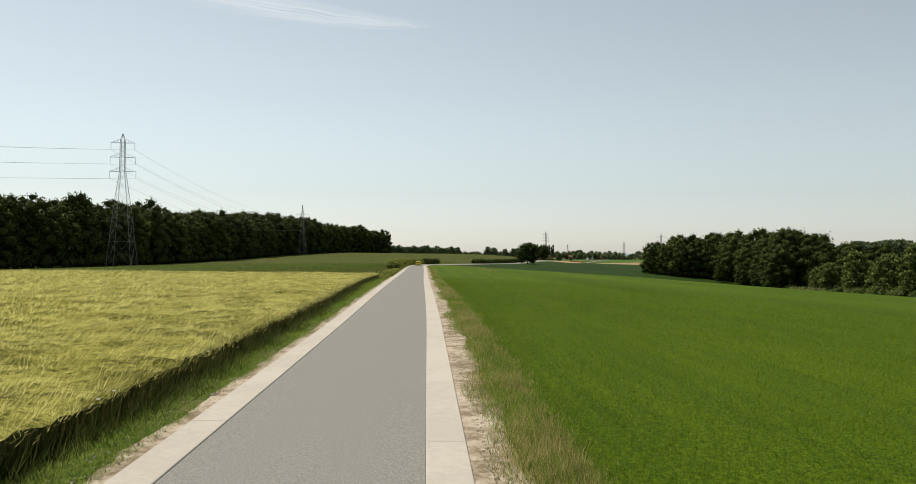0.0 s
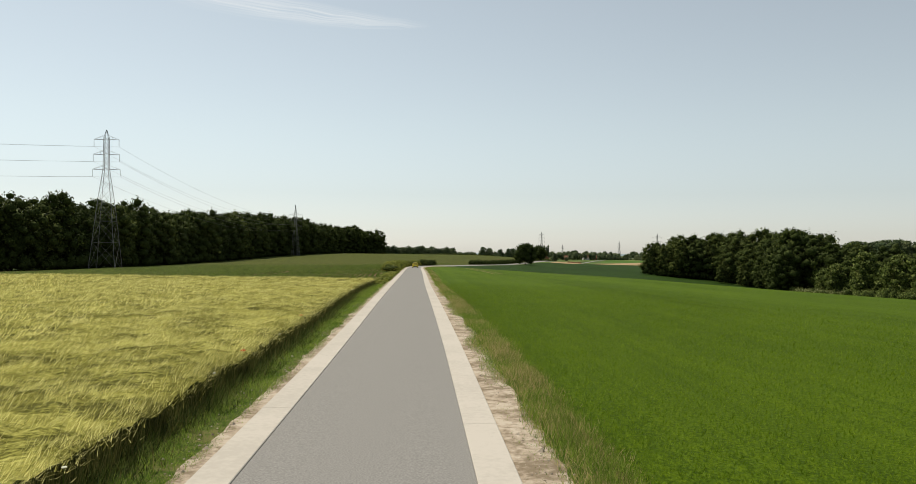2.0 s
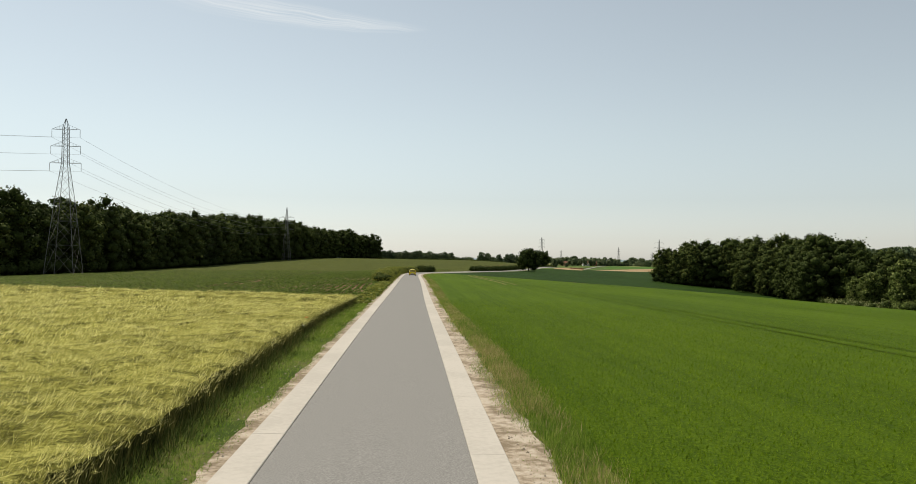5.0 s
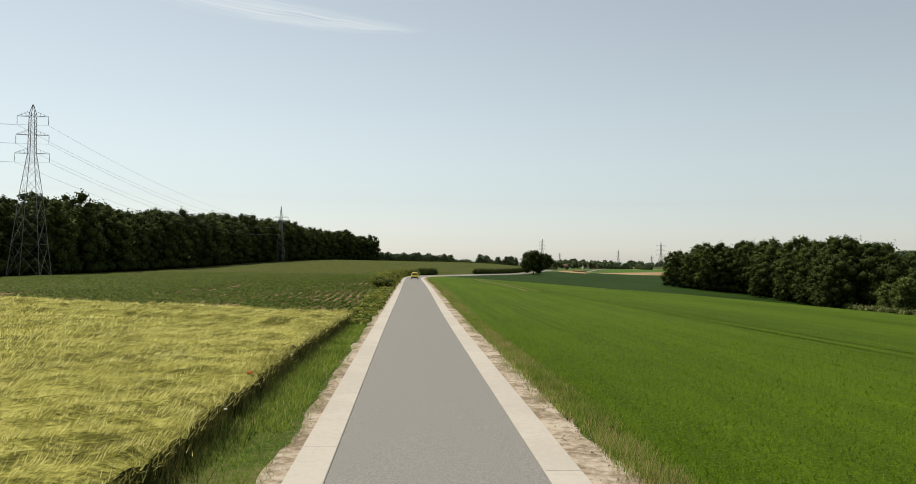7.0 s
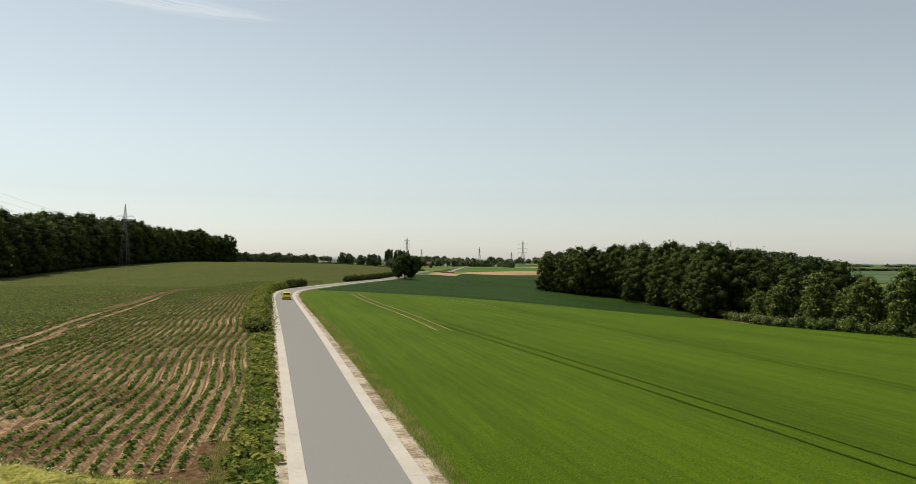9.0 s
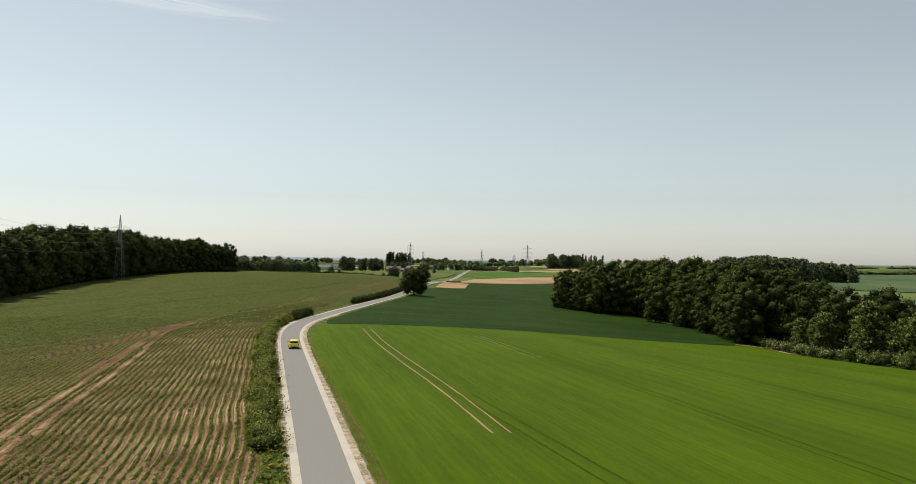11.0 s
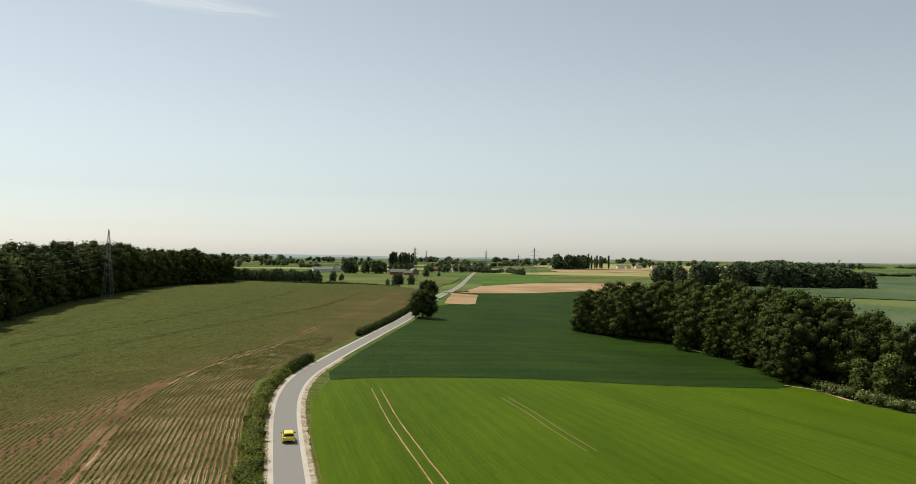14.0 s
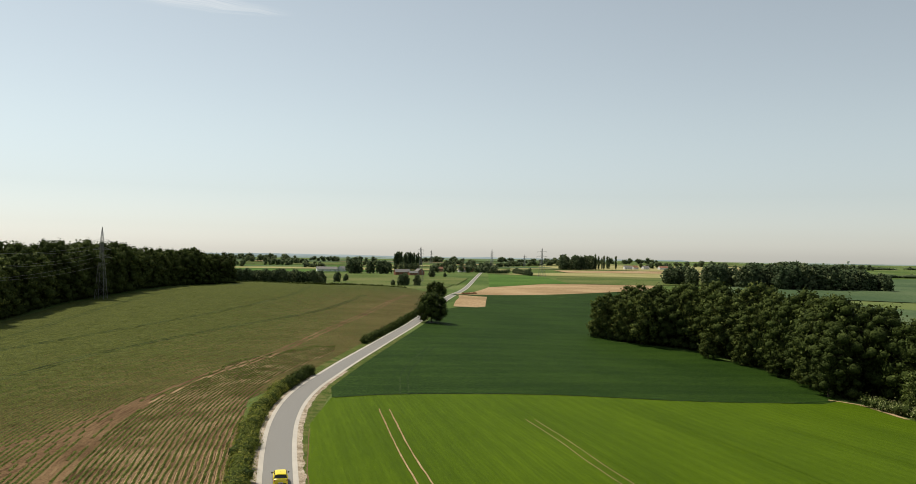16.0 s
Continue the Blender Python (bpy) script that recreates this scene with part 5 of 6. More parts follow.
for k in range(18):
    stand(POPLAR, 281 + 3.7 * k, 1990 + 3 * k + random.uniform(-12, 12), random.uniform(1.25, 1.6))
for k in range(20):
    stand(FAR, 322 + 4.0 * k + random.uniform(-4, 4), 1700 - 5 * k + random.uniform(-30, 30), random.uniform(0.7, 1.25))
for k in range(9):
    stand(FAR, 232 + 5.5 * k, 1650 + random.uniform(-20, 20), random.uniform(0.6, 0.9))
for k in range(9):
    stand(FAR, 358 + 4.6 * k, 1438 + 2 * k, random.uniform(0.36, 0.5))
for k in range(10):
    stand(FAR, 411 - 2.7 * k, 1456 - 18 * k, random.uniform(0.42, 0.62))
for k in range(76):
    stand(FAR, 468 + 3.3 * k + random.uniform(-5, 5), float(np.interp(k, [0, 25, 76], [990, 925, 922])) + random.uniform(0, 40), (1.1 + 0.75 * math.sin(math.pi * min(1, max(0, (k + 4) / 82)))) * random.uniform(0.85, 1.12))
for k in range(18):
    stand(FAR if k < 10 else POPLAR, 668 + 9.5 * k, 1900 + 4 * k + random.uniform(-20, 20), random.uniform(1.9, 2.3) if k < 10 else random.uniform(1.2, 1.7))
distant = []
for x0, y0, n, gap, big in ((330, 2250, 9, 9, 1.2), (470, 2330, 12, 9, 1.1), (640, 2200, 7, 8, 1.0), (760, 2420, 14, 10, 1.3), (-420, 1800, 12, 9, 1.0), (-270, 1950, 9, 9, 0.9), (-160, 1850, 13, 8, 1.1), (-20, 2050, 8, 9, 1.0), (60, 1780, 6, 8, 0.8),
                           (268, 1480, 10, 7, 0.9), (345, 1505, 8, 7, 0.8), (415, 1490, 5, 7, 0.7), (-360, 1480, 9, 7, 0.7), (180, 2100, 11, 9, 1.0), (-90, 2600, 16, 10, 1.3), (120, 2750, 20, 11, 1.2), (420, 2900, 24, 11, 1.4), (820, 2950, 26, 12, 1.3),
                           (1250, 2500, 22, 12, 1.3), (1600, 2200, 18, 12, 1.2), (1150, 3100, 30, 13, 1.5), (-520, 2700, 22, 12, 1.3), (-240, 3100, 26, 12, 1.5), (520, 2050, 8, 9, 1.0), (1000, 2150, 10, 10, 1.1), (30, 2320, 8, 9, 0.9)):
    for k in range(n):
        distant.append((x0 + gap * k * random.uniform(0.8, 1.1), y0 + random.uniform(-25, 25), big * random.uniform(0.65, 1.15)))
db = []
for x, y, sc in distant:
    for k in range(5):
        db.append(((x + random.uniform(-4, 4) * sc, y + random.uniform(-4, 4) * sc, height(x, y) + sc * random.uniform(3, 12)), (4.5 * sc, 4.5 * sc, 4 * sc)))
grove = tagged(new("distant_groves"), "scattered dark groves between distant fields", "trees", kind="stuff")
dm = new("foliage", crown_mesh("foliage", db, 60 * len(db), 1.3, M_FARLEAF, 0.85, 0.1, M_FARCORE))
dm.parent = grove
dm["kind"] = "stuff"

# woods on the skyline
far_woods = tagged(new("far_woods"), "dark woodland strips on the far skyline", "woods", kind="stuff")
fb = []
for x0, x1, y0, tall, gap in ((-1700, -200, 2900, 14, 26), (1500, 3000, 2400, 16, 24), (1000, 1900, 1500, 12, 22), (-900, -250, 2300, 14, 22)):
    x = x0
    while x < x1:
        if noise.noise(Vector((x * 0.006, y0 * 0.01, 0))) > -0.2:
            hgt = tall * random.uniform(0.4, 0.75)
            yy = y0 + random.uniform(-40, 40)
            fb.append(((x, yy, height(x, yy) + hgt * 0.4), (gap * 1.35, gap * 0.8, hgt * 0.5)))
        x += gap * random.uniform(0.6, 1.2)
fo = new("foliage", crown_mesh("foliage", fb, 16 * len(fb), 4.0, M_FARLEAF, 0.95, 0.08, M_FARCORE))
fo.parent = far_woods
fo["kind"] = "stuff"

# hazy hills that close the view, several kilometres off; haze is painted in and they glow by themselves
def hazy_hill(name, y, tops, low, seed, tint, label):
    m = bpy.data.materials.new(name)
    m.use_nodes = True
    nt = m.node_tree
    nt.nodes.clear()
    out = nt.nodes.new("ShaderNodeOutputMaterial")
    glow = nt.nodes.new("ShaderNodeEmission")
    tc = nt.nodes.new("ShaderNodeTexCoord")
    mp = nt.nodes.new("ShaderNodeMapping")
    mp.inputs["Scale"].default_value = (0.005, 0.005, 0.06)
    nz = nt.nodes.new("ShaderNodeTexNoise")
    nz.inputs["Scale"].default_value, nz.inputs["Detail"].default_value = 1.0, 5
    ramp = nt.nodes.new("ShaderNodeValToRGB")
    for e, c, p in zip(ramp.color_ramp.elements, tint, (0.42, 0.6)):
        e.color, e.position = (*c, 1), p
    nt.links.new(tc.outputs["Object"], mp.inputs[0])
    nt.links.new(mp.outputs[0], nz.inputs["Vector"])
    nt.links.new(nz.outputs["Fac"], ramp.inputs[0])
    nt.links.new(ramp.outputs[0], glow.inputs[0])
    nt.links.new(glow.outputs[0], out.inputs[0])
    verts, faces = [], []
    xs = np.arange(-4400, 4800, 20.0)
    for k, x in enumerate(xs):
        top = float(np.interp(x, [p[0] for p in tops], [p[1] for p in tops])) + 5 * noise.noise(Vector((x * 0.0016, seed, 0))) + 4.5 * max(0.0, noise.noise(Vector((x * 0.006, seed, 4)))) + 1.6 * noise.noise(Vector((x * 0.03, seed, 9)))
        verts += [(x, y - 0.03 * abs(x), low), (x, y + 60 - 0.03 * abs(x), top)]
    for k in range(len(xs) - 1):
        faces.append((2 * k, 2 * k + 2, 2 * k + 3, 2 * k + 1))
    return tagged(put(name, verts, faces, m), label, "hills", kind="structure")


HILL_TOPS = [(-4400, 2), (-800, 0), (0, 3), (300, 0), (750, -3), (1450, -4), (2200, -6), (2800, -2), (3400, 2), (4200, -3), (4800, -3)]
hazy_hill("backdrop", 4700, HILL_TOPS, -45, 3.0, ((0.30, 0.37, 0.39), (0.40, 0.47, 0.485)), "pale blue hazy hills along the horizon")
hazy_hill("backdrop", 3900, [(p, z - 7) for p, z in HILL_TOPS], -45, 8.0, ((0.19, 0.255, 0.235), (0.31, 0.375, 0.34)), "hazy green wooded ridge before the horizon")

# ---- power line ----


def bar(bm, a, b, r):
    limb(bm, a, b, r, r, 4)


def pylon(x, y, tall, base_half, arms, turn, label, knee=0.46, fat=1.0):
    t = tagged(empty("pylon", x, y, height(x, y), turn), label, "pylon", group="power line pylons")
    top_arm, low_arm = arms[0][0], arms[-1][0]
    prof = [(0.0, base_half), (tall * knee, base_half * 0.53), (low_arm, 0.74), (top_arm + 0.5, 0.62), (tall, 0.06)]

    def half(z):
        return float(np.interp(z, [p[0] for p in prof], [p[1] for p in prof]))

    for sx, sy in ((-1, -1), (1, -1), (1, 1), (-1, 1)):
        bm = bmesh.new()
        for (z0, h0), (z1, h1) in zip(prof, prof[1:]):
            bar(bm, (sx * h0, sy * h0, z0 - (0.5 if z0 == 0 else 0)), (sx * h1, sy * h1, z1), 0.10 * fat)
        part("leg", bm, M_STEEL, t)
    levels = [0.0]
    while levels[-1] < tall - 2.6:
        levels.append(levels[-1] + max(1.3, half(levels[-1]) * 2.1))
    for axis in (0, 1):
        for sg in (-1, 1):
            bm = bmesh.new()

            def pt(u, z):
                h = half(z)
                return (u * h, sg * h, z) if axis == 0 else (sg * h, u * h, z)

            for z0, z1 in zip(levels, levels[1:]):
                bar(bm, pt(-1, z0), pt(1, z1), 0.042 * fat)
                bar(bm, pt(1, z0), pt(-1, z1), 0.042 * fat)
            for z in levels[1:4]:
                bar(bm, pt(-1, z), pt(1, z), 0.042 * fat)
            part("bracing", bm, M_STEEL, t)
    for z, h in arms:
        w = half(z)
        bm = bmesh.new()
        for sg in (-1, 1):
            for e in (-w, w):
                bar(bm, (sg * w, e, z), (sg * h, 0, z), 0.07 * fat)
                bar(bm, (sg * w, e, z + 1.2), (sg * h, 0, z + 0.05), 0.042 * fat)
            for k in (0.35, 0.65):
                bar(bm, (sg * (w + (h - w) * k), w * (1 - k), z), (sg * (w + (h - w) * k), 0, z + 1.2 * (1 - k)), 0.045 * fat)
        part("crossarm", bm, M_STEEL, t)
        for sg in (-1, 1):
            bm = bmesh.new()
            for k in range(7):
                limb(bm, (sg * h, 0, z - 0.12 - 0.28 * k), (sg * h, 0, z - 0.36 - 0.28 * k), 0.11 * fat, 0.05 * fat, 6)
            part("insulator", bm, M_INSUL, t, "dark insulator string")
    return t


def tips(x, y, arms, turn):
    c, s = math.cos(radians(turn)), math.sin(radians(turn))
    return [Vector((x + sg * h * c, y + sg * h * s, height(x, y) + z - 2.1)) for z, h in arms for sg in (-1, 1)]


ARM1 = [(38.0, 3.5), (33.6, 3.7), (29.2, 3.9)]
ARM2 = [(27.9, 4.9), (24.0, 4.3), (20.2, 4.6)]
ARM3 = [(37.5, 7.5), (30.5, 8.5), (24.5, 7.5)]
pylon(-91.5, 244, 40.8, 3.7, ARM1, 4, "tall grey lattice pylon with three crossarms before the wood", fat=0.75)
pylon(-82.7, 548, 34.8, 2.3, ARM2, -12, "grey lattice pylon against the dark wood", fat=0.9)
pylon(170, 1065, 42, 3.2, ARM1, -20, "distant lattice pylon beside the farm", fat=1.6)
pylon(379, 1223, 43, 4.2, ARM3, 10, "distant broad lattice pylon in the fields", fat=1.6)
pylon(526, 2013, 46, 4.0, ARM1, 10, "faint distant lattice pylon", fat=2.2)
pylon(470, 2500, 42, 4.0, ARM1, 10, "faint distant lattice pylon", fat=2.2)
pylon(640, 2100, 34, 3.0, ARM2, 10, "faint distant lattice pylon", fat=2.2)

here, there, before = tips(-91.5, 244, ARM1, 4), tips(-82.7, 548, ARM2, -12), [Vector((-300 + 3 * math.copysign(1, k % 2 - 0.5), 128, 40 - 4.4 * (k // 2) - 3)) for k in range(6)]


def cable(a, b, sag):
    bm = bmesh.new()
    n = 26
    p = None
    for i in range(n + 1):
        f = i / n
        q = a.lerp(b, f) - Vector((0, 0, 4 * sag * f * (1 - f)))
        if p is not None:
            limb(bm, p, q, 0.024, 0.024, 4)
        p = q
    tagged(part("cable", bm, M_WIRE, None), "thin sagging power cable", "cable", group="power cables")


for a, b, c in zip(before, here, there):
    cable(a, b, 4.0)
    cable(b, c, 6.5)

# ---- farms ----


def house(x, y, long, deep, eaves, ridge, turn, wall, roof, label, windows=3):
    t = tagged(empty("farmhouse", x, y, height(x, y), turn), label, "house", group="distant farm buildings")
    bm = bmesh.new()
    hl, hd = long / 2, deep / 2
    v = [bm.verts.new(p) for p in ((-hl, -hd, -0.5), (hl, -hd, -0.5), (hl, hd, -0.5), (-hl, hd, -0.5), (-hl, -hd, eaves), (hl, -hd, eaves), (hl, hd, eaves), (-hl, hd, eaves), (-hl, 0, ridge), (hl, 0, ridge))]
    for f in ((0, 1, 5, 4), (2, 3, 7, 6), (1, 2, 6, 9, 5), (3, 0, 4, 8, 7)):
        bm.faces.new([v[i] for i in f])
    part("wall", bm, wall, t)
    bm = bmesh.new()
    for sg in (-1, 1):
        a = [(-hl - 0.4, sg * (hd + 0.5), eaves - 0.25), (hl + 0.4, sg * (hd + 0.5), eaves - 0.25), (hl + 0.4, 0, ridge + 0.1), (-hl - 0.4, 0, ridge + 0.1)]
        lowv = [bm.verts.new(p) for p in a]
        upv = [bm.verts.new((p[0], p[1], p[2] + 0.25)) for p in a]
        bm.faces.new(lowv)
        bm.faces.new(upv[::-1])
        for i in range(4):
            j = (i + 1) % 4
            bm.faces.new((lowv[i], lowv[j], upv[j], upv[i]))
    ro = part("roof", bm, roof, t)
    bm = bmesh.new()
    box(bm, hl * 0.4, -0.4, ridge - 0.6, hl * 0.4 + 0.8, 0.4, ridge + 1.1)
    part("chimney", bm, M_BRICK, ro)
    for k in range(windows):
        wx = -hl + long * (k + 0.7) / (windows + 0.6)
        bm = bmesh.new()
        box(bm, wx - 0.5, -hd - 0.04, eaves * 0.4, wx + 0.5, -hd + 0.05, eaves * 0.4 + 1.3)
        part("window", bm, M_GLASS, t)
    bm = bmesh.new()
    box(bm, hl * 0.78, -hd - 0.05, 0, hl * 0.78 + 1.0, -hd + 0.05, 2.1)
    part("door", bm, M_TRIM, t)
    return t


house(192, 1340, 24, 10, 4.0, 8.0, 8, M_BRICK, M_SLATE, "brick barn with a worn grey roof")
house(220, 1345, 20, 11, 4.5, 9.0, 96, M_BRICK, M_SLATE, "brick barn with a grey roof")
house(207, 1326, 14, 7, 3.0, 5.5, 10, M_BRICK, M_SLATE, "low brick stable with a grey roof")
house(352, 1560, 18, 10, 4.5, 9.0, 0, M_BRICK, M_TILE, "brick farmhouse with a red tiled roof")
house(336, 1540, 15, 7, 2.6, 4.5, 6, M_WHITEWALL, M_SLATE, "low white shed beside the farm")
house(300, 1570, 14, 9, 4.2, 8.0, 30, M_BRICK, M_TILE, "brick house with a red tiled roof")
house(86, 1480, 34, 14, 4.5, 8.0, 5, M_WHITEWALL, M_SLATE, "long grey farm shed", 5)
house(112, 1490, 18, 11, 5.0, 9.0, 60, M_WHITEWALL, M_SLATE, "pale gabled farm building")
for k, (x, y, ln, tn) in enumerate(((880, 1990, 20, 0), (905, 2000, 16, 20), (940, 2010, 18, 10), (985, 2000, 26, 5), (1010, 2030, 16, 40))):
    house(x, y, ln, 11, 5.0, 9.0, tn, M_WHITEWALL, M_TILE if k % 2 else M_SLATE, "white village house among trees")
bm = bmesh.new()
limb(bm, (2010, 2560, height(2010, 2560) - 1), (2010, 2560, height(2010, 2560) + 22), 3, 3, 14)
limb(bm, (2010, 2560, height(2010, 2560) + 22), (2010, 2560, height(2010, 2560) + 27), 6, 6, 14)
tagged(part("water_tower", bm, M_WHITEWALL, None), "pale distant water tower on the skyline", "tower")

# ---- the yellow car ----


def loft(bm, rings, cap=True):
    vs = [[bm.verts.new(p) for p in r] for r in rings]
    n = len(vs[0])
    for a, b in zip(vs, vs[1:]):
        for i in range(n):
            j = (i + 1) % n
            bm.faces.new((a[i], a[j], b[j], b[i]))
    if cap:
        bm.faces.new(vs[0][::-1])
        bm.faces.new(vs[-1])
    bmesh.ops.recalc_face_normals(bm, faces=bm.faces[:])


def smooth_part(name, bm, mat, parent, label=""):
    for f in bm.faces:
        f.smooth = True
    ob = part(name, bm, mat, parent, label)
    ob.data.set_sharp_from_angle(angle=radians(38))
    return ob


def build_car(x, y, turn):
    t = tagged(empty("car", x, y, height(x, y) + 0.085, turn), "small yellow hatchback car driving along the asphalt road", "car")

    def body_ring(yy, w, z0, z1, shoulder):
        half = []
        for px, pz in ((w * 0.80, z0), (w * 0.97, z0 + 0.08), (w, z0 + 0.32), (w * 0.985, shoulder), (w * 0.93, z1 - 0.05), (w * 0.84, z1)):
            half.append((px, yy, pz))
        return half + [(-p[0], p[1], p[2]) for p in reversed(half)]

    bm = bmesh.new()
    loft(bm, [body_ring(-1.92, 0.62, 0.34, 0.84, 0.66), body_ring(-1.88, 0.78, 0.26, 0.93, 0.72), body_ring(-1.70, 0.85, 0.22, 1.00, 0.76), body_ring(-1.2, 0.8675, 0.2, 1.00, 0.78), body_ring(-0.4, 0.86, 0.2, 0.97, 0.76),
              body_ring(0.6, 0.8625, 0.2, 0.94, 0.75), body_ring(1.05, 0.865, 0.2, 0.93, 0.74), body_ring(1.55, 0.83, 0.22, 0.82, 0.68), body_ring(1.82, 0.72, 0.26, 0.70, 0.58), body_ring(1.92, 0.55, 0.32, 0.62, 0.52)])
    body = smooth_part("body", bm, M_PAINT, t, "glossy yellow bodywork")
    bm = bmesh.new()

    def cabin_ring(yy, wb, wt, zb, zt):
        half = [(wb, yy, zb), (wb * 0.985, yy, zb + 0.05), (wt * 1.02, yy, zt - 0.07), (wt * 0.93, yy, zt - 0.01), (wt * 0.6, yy, zt + 0.02)]
        return half + [(-p[0], p[1], p[2]) for p in reversed(half)]

    loft(bm, [cabin_ring(-1.72, 0.74, 0.60, 0.97, 1.02), cabin_ring(-1.52, 0.76, 0.60, 0.97, 1.33), cabin_ring(-1.30, 0.77, 0.60, 0.97, 1.425), cabin_ring(-0.4, 0.77, 0.61, 0.95, 1.47), cabin_ring(0.25, 0.76, 0.59, 0.93, 1.43),
              cabin_ring(0.75, 0.75, 0.58, 0.92, 1.16), cabin_ring(1.10, 0.73, 0.58, 0.90, 0.95)])
    smooth_part("windows", bm, M_GLASS, t, "dark tinted glass")
    bm = bmesh.new()

    def roof_ring(yy, w, z):
        return [(w, yy, z - 0.075), (w * 0.97, yy, z - 0.01), (w * 0.6, yy, z + 0.03), (-w * 0.6, yy, z + 0.03), (-w * 0.97, yy, z - 0.01), (-w, yy, z - 0.075)]

    loft(bm, [roof_ring(-1.58, 0.60, 1.40), roof_ring(-1.30, 0.63, 1.455), roof_ring(-0.4, 0.645, 1.49), roof_ring(0.2, 0.62, 1.455)])
    smooth_part("roof", bm, M_PAINT, t, "yellow roof panel with rear spoiler")
    for sg in (-1, 1):
        bm = bmesh.new()
        limb(bm, (sg * 0.79, -1.62, 0.98), (sg * 0.63, -1.40, 1.40), 0.10, 0.05, 6)
        part("pillar", bm, M_PAINT, t)
        bm = bmesh.new()
        limb(bm, (sg * 0.775, 1.02, 0.93), (sg * 0.61, 0.22, 1.42), 0.05, 0.04, 6)
        part("pillar", bm, M_PAINT, t)
        bm = bmesh.new()
        bmesh.ops.create_icosphere(bm, subdivisions=2, radius=1.0)
        for v in bm.verts:
            v.co = Vector((sg * 0.95 + v.co.x * 0.12, 0.72 + v.co.y * 0.08, 1.0 + v.co.z * 0.085))
        smooth_part("mirror", bm, M_TRIM, t, "black door mirror")
        bm = bmesh.new()
        bmesh.ops.create_icosphere(bm, subdivisions=2, radius=1.0)
        for v in bm.verts:
            v.co = Vector((sg * 0.70 + v.co.x * 0.13, -1.83 + v.co.y * 0.09, 0.78 + v.co.z * 0.11))
        smooth_part("tail_light", bm, M_RED, t, "red tail light")
        bm = bmesh.new()
        bmesh.ops.create_icosphere(bm, subdivisions=2, radius=1.0)
        for v in bm.verts:
            v.co = Vector((sg * 0.62 + v.co.x * 0.16, 1.74 + v.co.y * 0.12, 0.66 + v.co.z * 0.08))
        smooth_part("headlight", bm, M_GLASS, t, "clear headlight")
        for wy in (-1.22, 1.23):
            bm = bmesh.new()
            limb(bm, (sg * 0.66, wy, 0.30), (sg * 0.87, wy, 0.30), 0.305, 0.305, 24)
            bmesh.ops.bevel(bm, geom=[e for e in bm.edges if e.calc_face_angle(0) > 1.2], offset=0.025, segments=2, affect="EDGES")
            wheel = smooth_part("wheel", bm, M_RUBBER, t, "black tyre on an alloy rim")
            bm = bmesh.new()
            limb(bm, (sg * 0.86, wy, 0.30), (sg * 0.878, wy, 0.30), 0.20, 0.19, 20)
            smooth_part("rim", bm, M_RIM, wheel, "grey alloy rim")
    bm = bmesh.new()
    box(bm, -0.66, -1.955, 0.24, 0.66, -1.80, 0.46)
    bmesh.ops.bevel(bm, geom=bm.edges[:], offset=0.03, segments=2, affect="EDGES")
    smooth_part("rear_diffuser", bm, M_TRIM, t, "black lower rear bumper")
    bm = bmesh.new()
    box(bm, -0.26, -1.968, 0.47, 0.26, -1.945, 0.58)
    plate = part("number_plate", bm, M_PLATE, t, "white number plate with dark bars")
    for k in range(6):
        bm = bmesh.new()
        box(bm, -0.21 + 0.072 * k, -1.974, 0.495, -0.165 + 0.072 * k, -1.966, 0.557)
        part("plate_mark", bm, M_MARK, plate)
    for sg in (-1, 1):
        bm = bmesh.new()
        limb(bm, (sg * 0.48, -1.99, 0.27), (sg * 0.48, -1.85, 0.27), 0.045, 0.045, 10)
        part("exhaust", bm, M_RIM, t, "round exhaust tip")
    bm = bmesh.new()
    limb(bm, (0.0, -0.9, 1.5), (0.0, -1.12, 1.68), 0.012, 0.006, 5)
    part("aerial", bm, M_TRIM, t)
    return t


build_car(-0.85, 235.5, 0.5)

# poppies and white umbels at the barley's edge
for name, mat, pts, label, rad in (
    ("poppy", M_POPPY, [(-5.55, 31.6), (-6.05, 74.0), (-5.75, 44.0)], "red poppy at the barley's edge", 0.05),
    ("umbel_flower", M_WHITEFLOWER, [(-5.3, 13.4), (-5.35, 14.2), (-5.2, 19.7), (-5.3, 27.5), (-5.3, 36.0), (-5.5, 69.0), (-5.6, 78.0)], "white umbel flower at the barley's edge", 0.024),
):
    for x, y in pts:
        z = height(x, y)
        t = tagged(empty(name, x, y, z), label, "flower", group=name + "s")
        bm = bmesh.new()
        limb(bm, (0, 0, 0), (0.03, 0.02, 0.68), 0.006, 0.004, 4)
        part("stem", bm, M_GRASS, t)
        bm = bmesh.new()
        for k in range(5):
            a = k * 1.2566
            o = bmesh.ops.create_icosphere(bm, subdivisions=1, radius=1.0)
            for v in o["verts"]:
                v.co = Vector((0.03 + math.cos(a) * rad * 0.7 + v.co.x * rad, 0.02 + math.sin(a) * rad * 0.7 + v.co.y * rad, 0.70 + v.co.z * rad * 0.5))
        part("bloom", bm, mat, t)

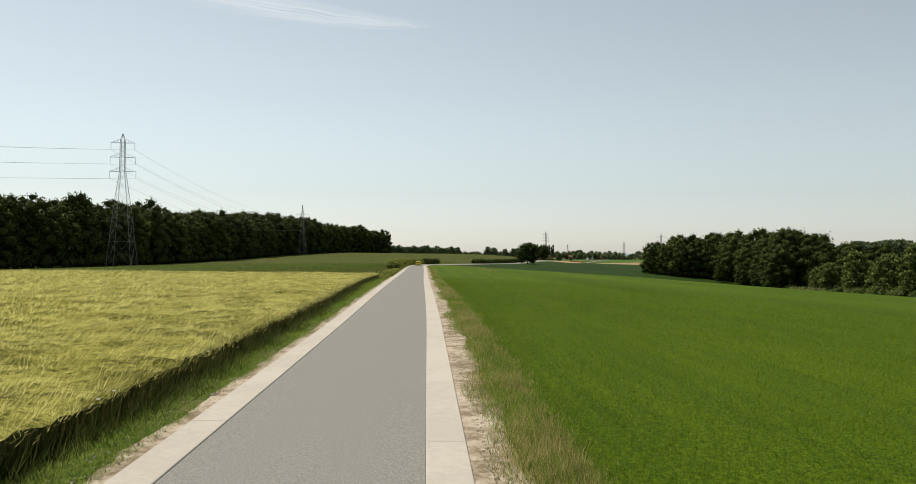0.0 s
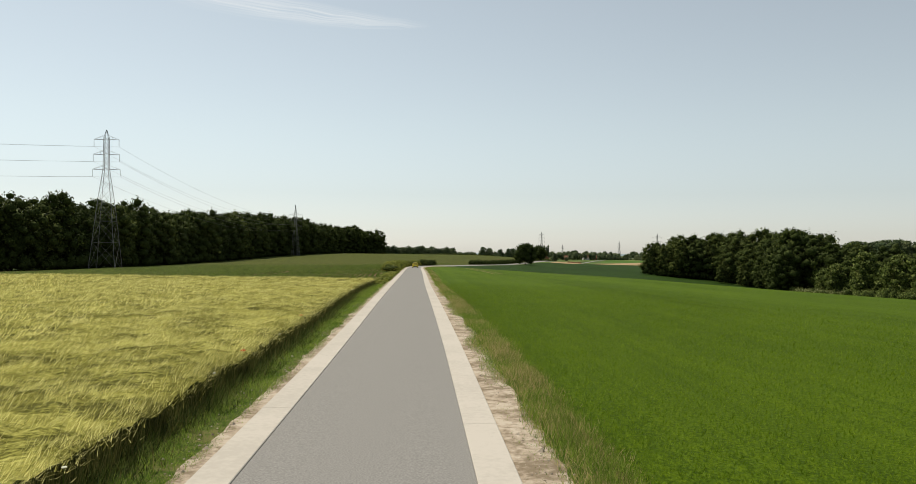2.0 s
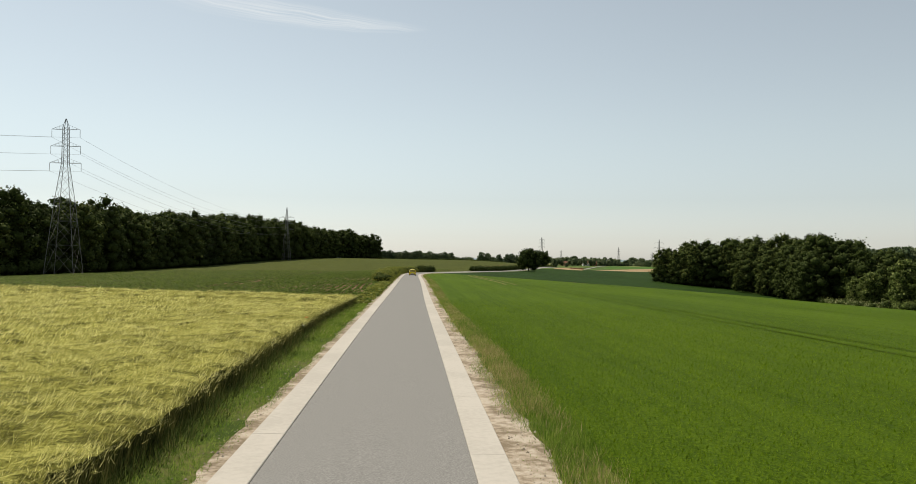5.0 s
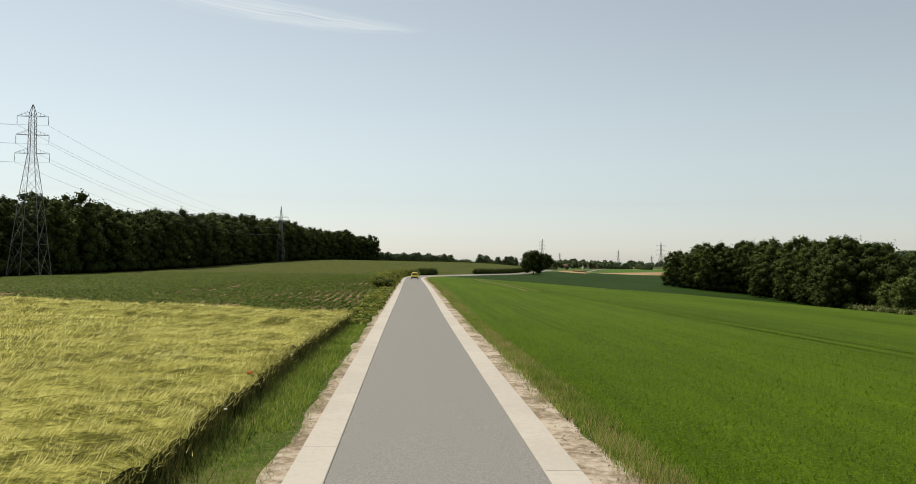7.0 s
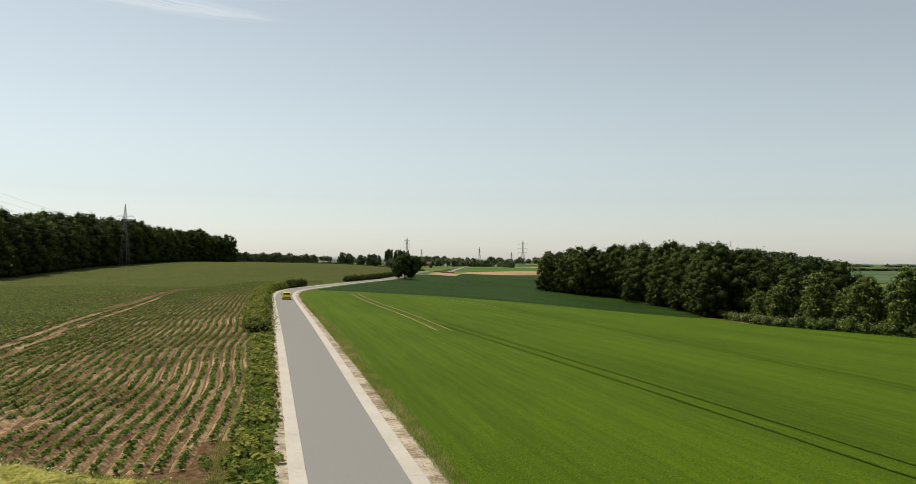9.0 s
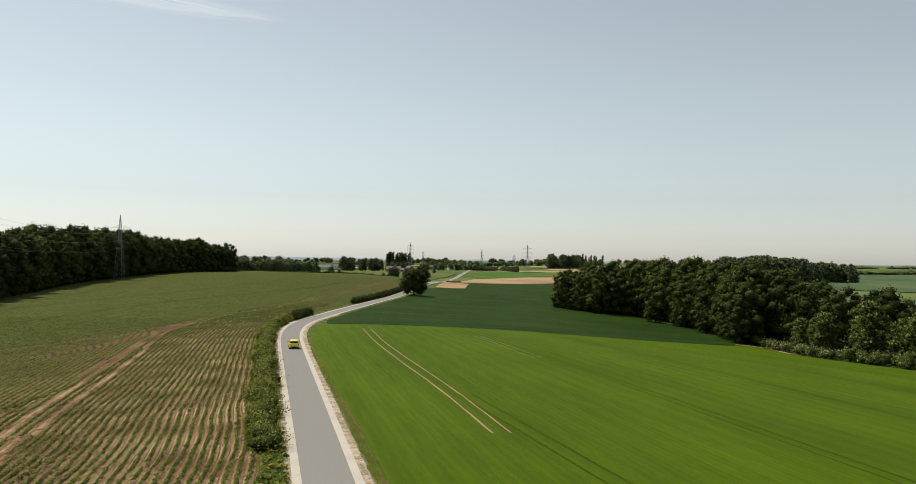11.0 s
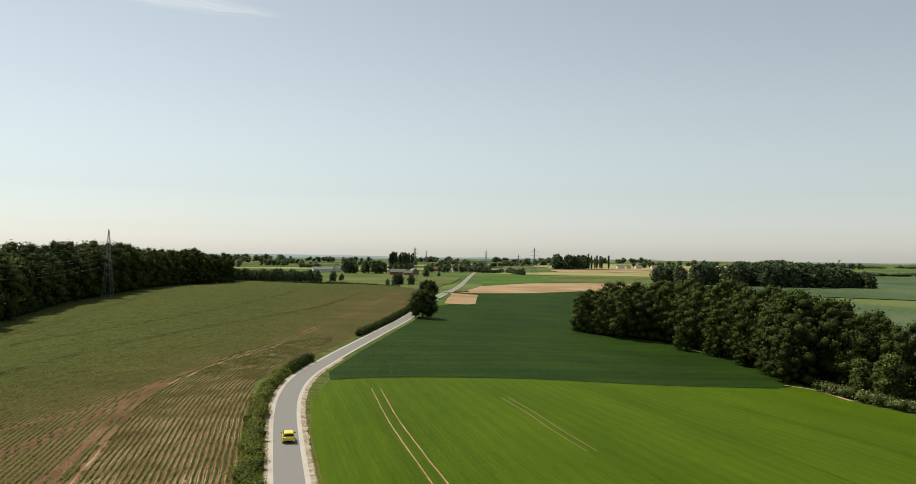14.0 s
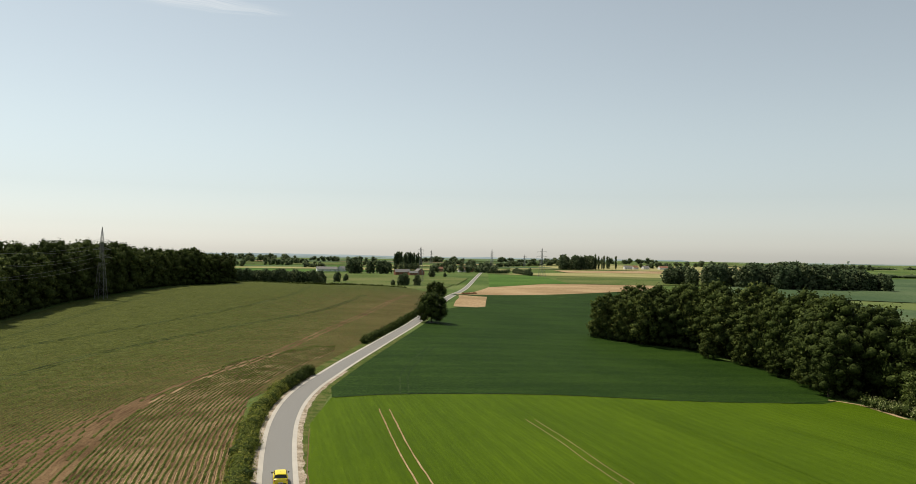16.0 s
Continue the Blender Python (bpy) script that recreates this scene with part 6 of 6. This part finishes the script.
# ---- a wisp of high cloud ----
m = bpy.data.materials.new("cirrus")
m.use_nodes = True
nt = m.node_tree
nt.nodes.clear()
o = nt.nodes.new("ShaderNodeOutputMaterial")
mx = nt.nodes.new("ShaderNodeMixShader")
tp = nt.nodes.new("ShaderNodeBsdfTransparent")
em = nt.nodes.new("ShaderNodeEmission")
em.inputs[0].default_value = (0.95, 0.97, 1.0, 1)
em.inputs[1].default_value = 0.95
tc = nt.nodes.new("ShaderNodeTexCoord")
mp = nt.nodes.new("ShaderNodeMapping")
mp.inputs["Scale"].default_value = (3, 14, 1)
nz = nt.nodes.new("ShaderNodeTexNoise")
nz.inputs["Scale"].default_value = 1.0
nz.inputs["Detail"].default_value = 7
sx = nt.nodes.new("ShaderNodeSeparateXYZ")
nt.links.new(tc.outputs["UV"], mp.inputs[0])
nt.links.new(mp.outputs[0], nz.inputs["Vector"])
nt.links.new(tc.outputs["UV"], sx.inputs[0])


def mth(op, a, b=None):
    n = nt.nodes.new("ShaderNodeMath")
    n.operation = op
    for i, v in enumerate((a, b)):
        if v is None:
            continue
        if isinstance(v, (int, float)):
            n.inputs[i].default_value = v
        else:
            nt.links.new(v, n.inputs[i])
    return n.outputs[0]


fall_v = mth("SUBTRACT", 1.0, mth("POWER", mth("ABSOLUTE", mth("SUBTRACT", mth("MULTIPLY", sx.outputs[1], 2.0), 1.0)), 1.2))
fall_u = mth("MULTIPLY", mth("MULTIPLY", sx.outputs[0], mth("SUBTRACT", 1.0, sx.outputs[0])), 4.0)
alpha = mth("MULTIPLY", mth("MULTIPLY", fall_v, fall_u), mth("MULTIPLY", mth("MAXIMUM", mth("SUBTRACT", nz.outputs["Fac"], 0.3), 0.0), 1.7))
nt.links.new(alpha, mx.inputs[0])
nt.links.new(tp.outputs[0], mx.inputs[1])
nt.links.new(em.outputs[0], mx.inputs[2])
nt.links.new(mx.outputs[0], o.inputs[0])
mid = [((-1532, 4086, 1480), 110), ((-1143, 4067, 1344), 100), ((-844, 4052, 1274), 80), ((-575, 4038, 1234), 70), ((-337, 4025, 1199), 55), ((-98, 4013, 1177), 35), ((81, 4003, 1166), 15)]
verts, faces, uvs = [], [], []
for i, (p, hw) in enumerate(mid):
    for e in (-1, 1):
        verts.append((p[0], p[1], p[2] + e * hw))
        uvs.append((i / (len(mid) - 1), (e + 1) / 2))
for i in range(len(mid) - 1):
    faces.append((2 * i, 2 * i + 2, 2 * i + 3, 2 * i + 1))
cirrus = tagged(put("cirrus", verts, faces, m), "thin white wisp of high cloud", "cloud", kind="structure")
layer = cirrus.data.uv_layers.new(name="UVMap")
for lp in cirrus.data.loops:
    layer.data[lp.index].uv = uvs[lp.vertex_index]
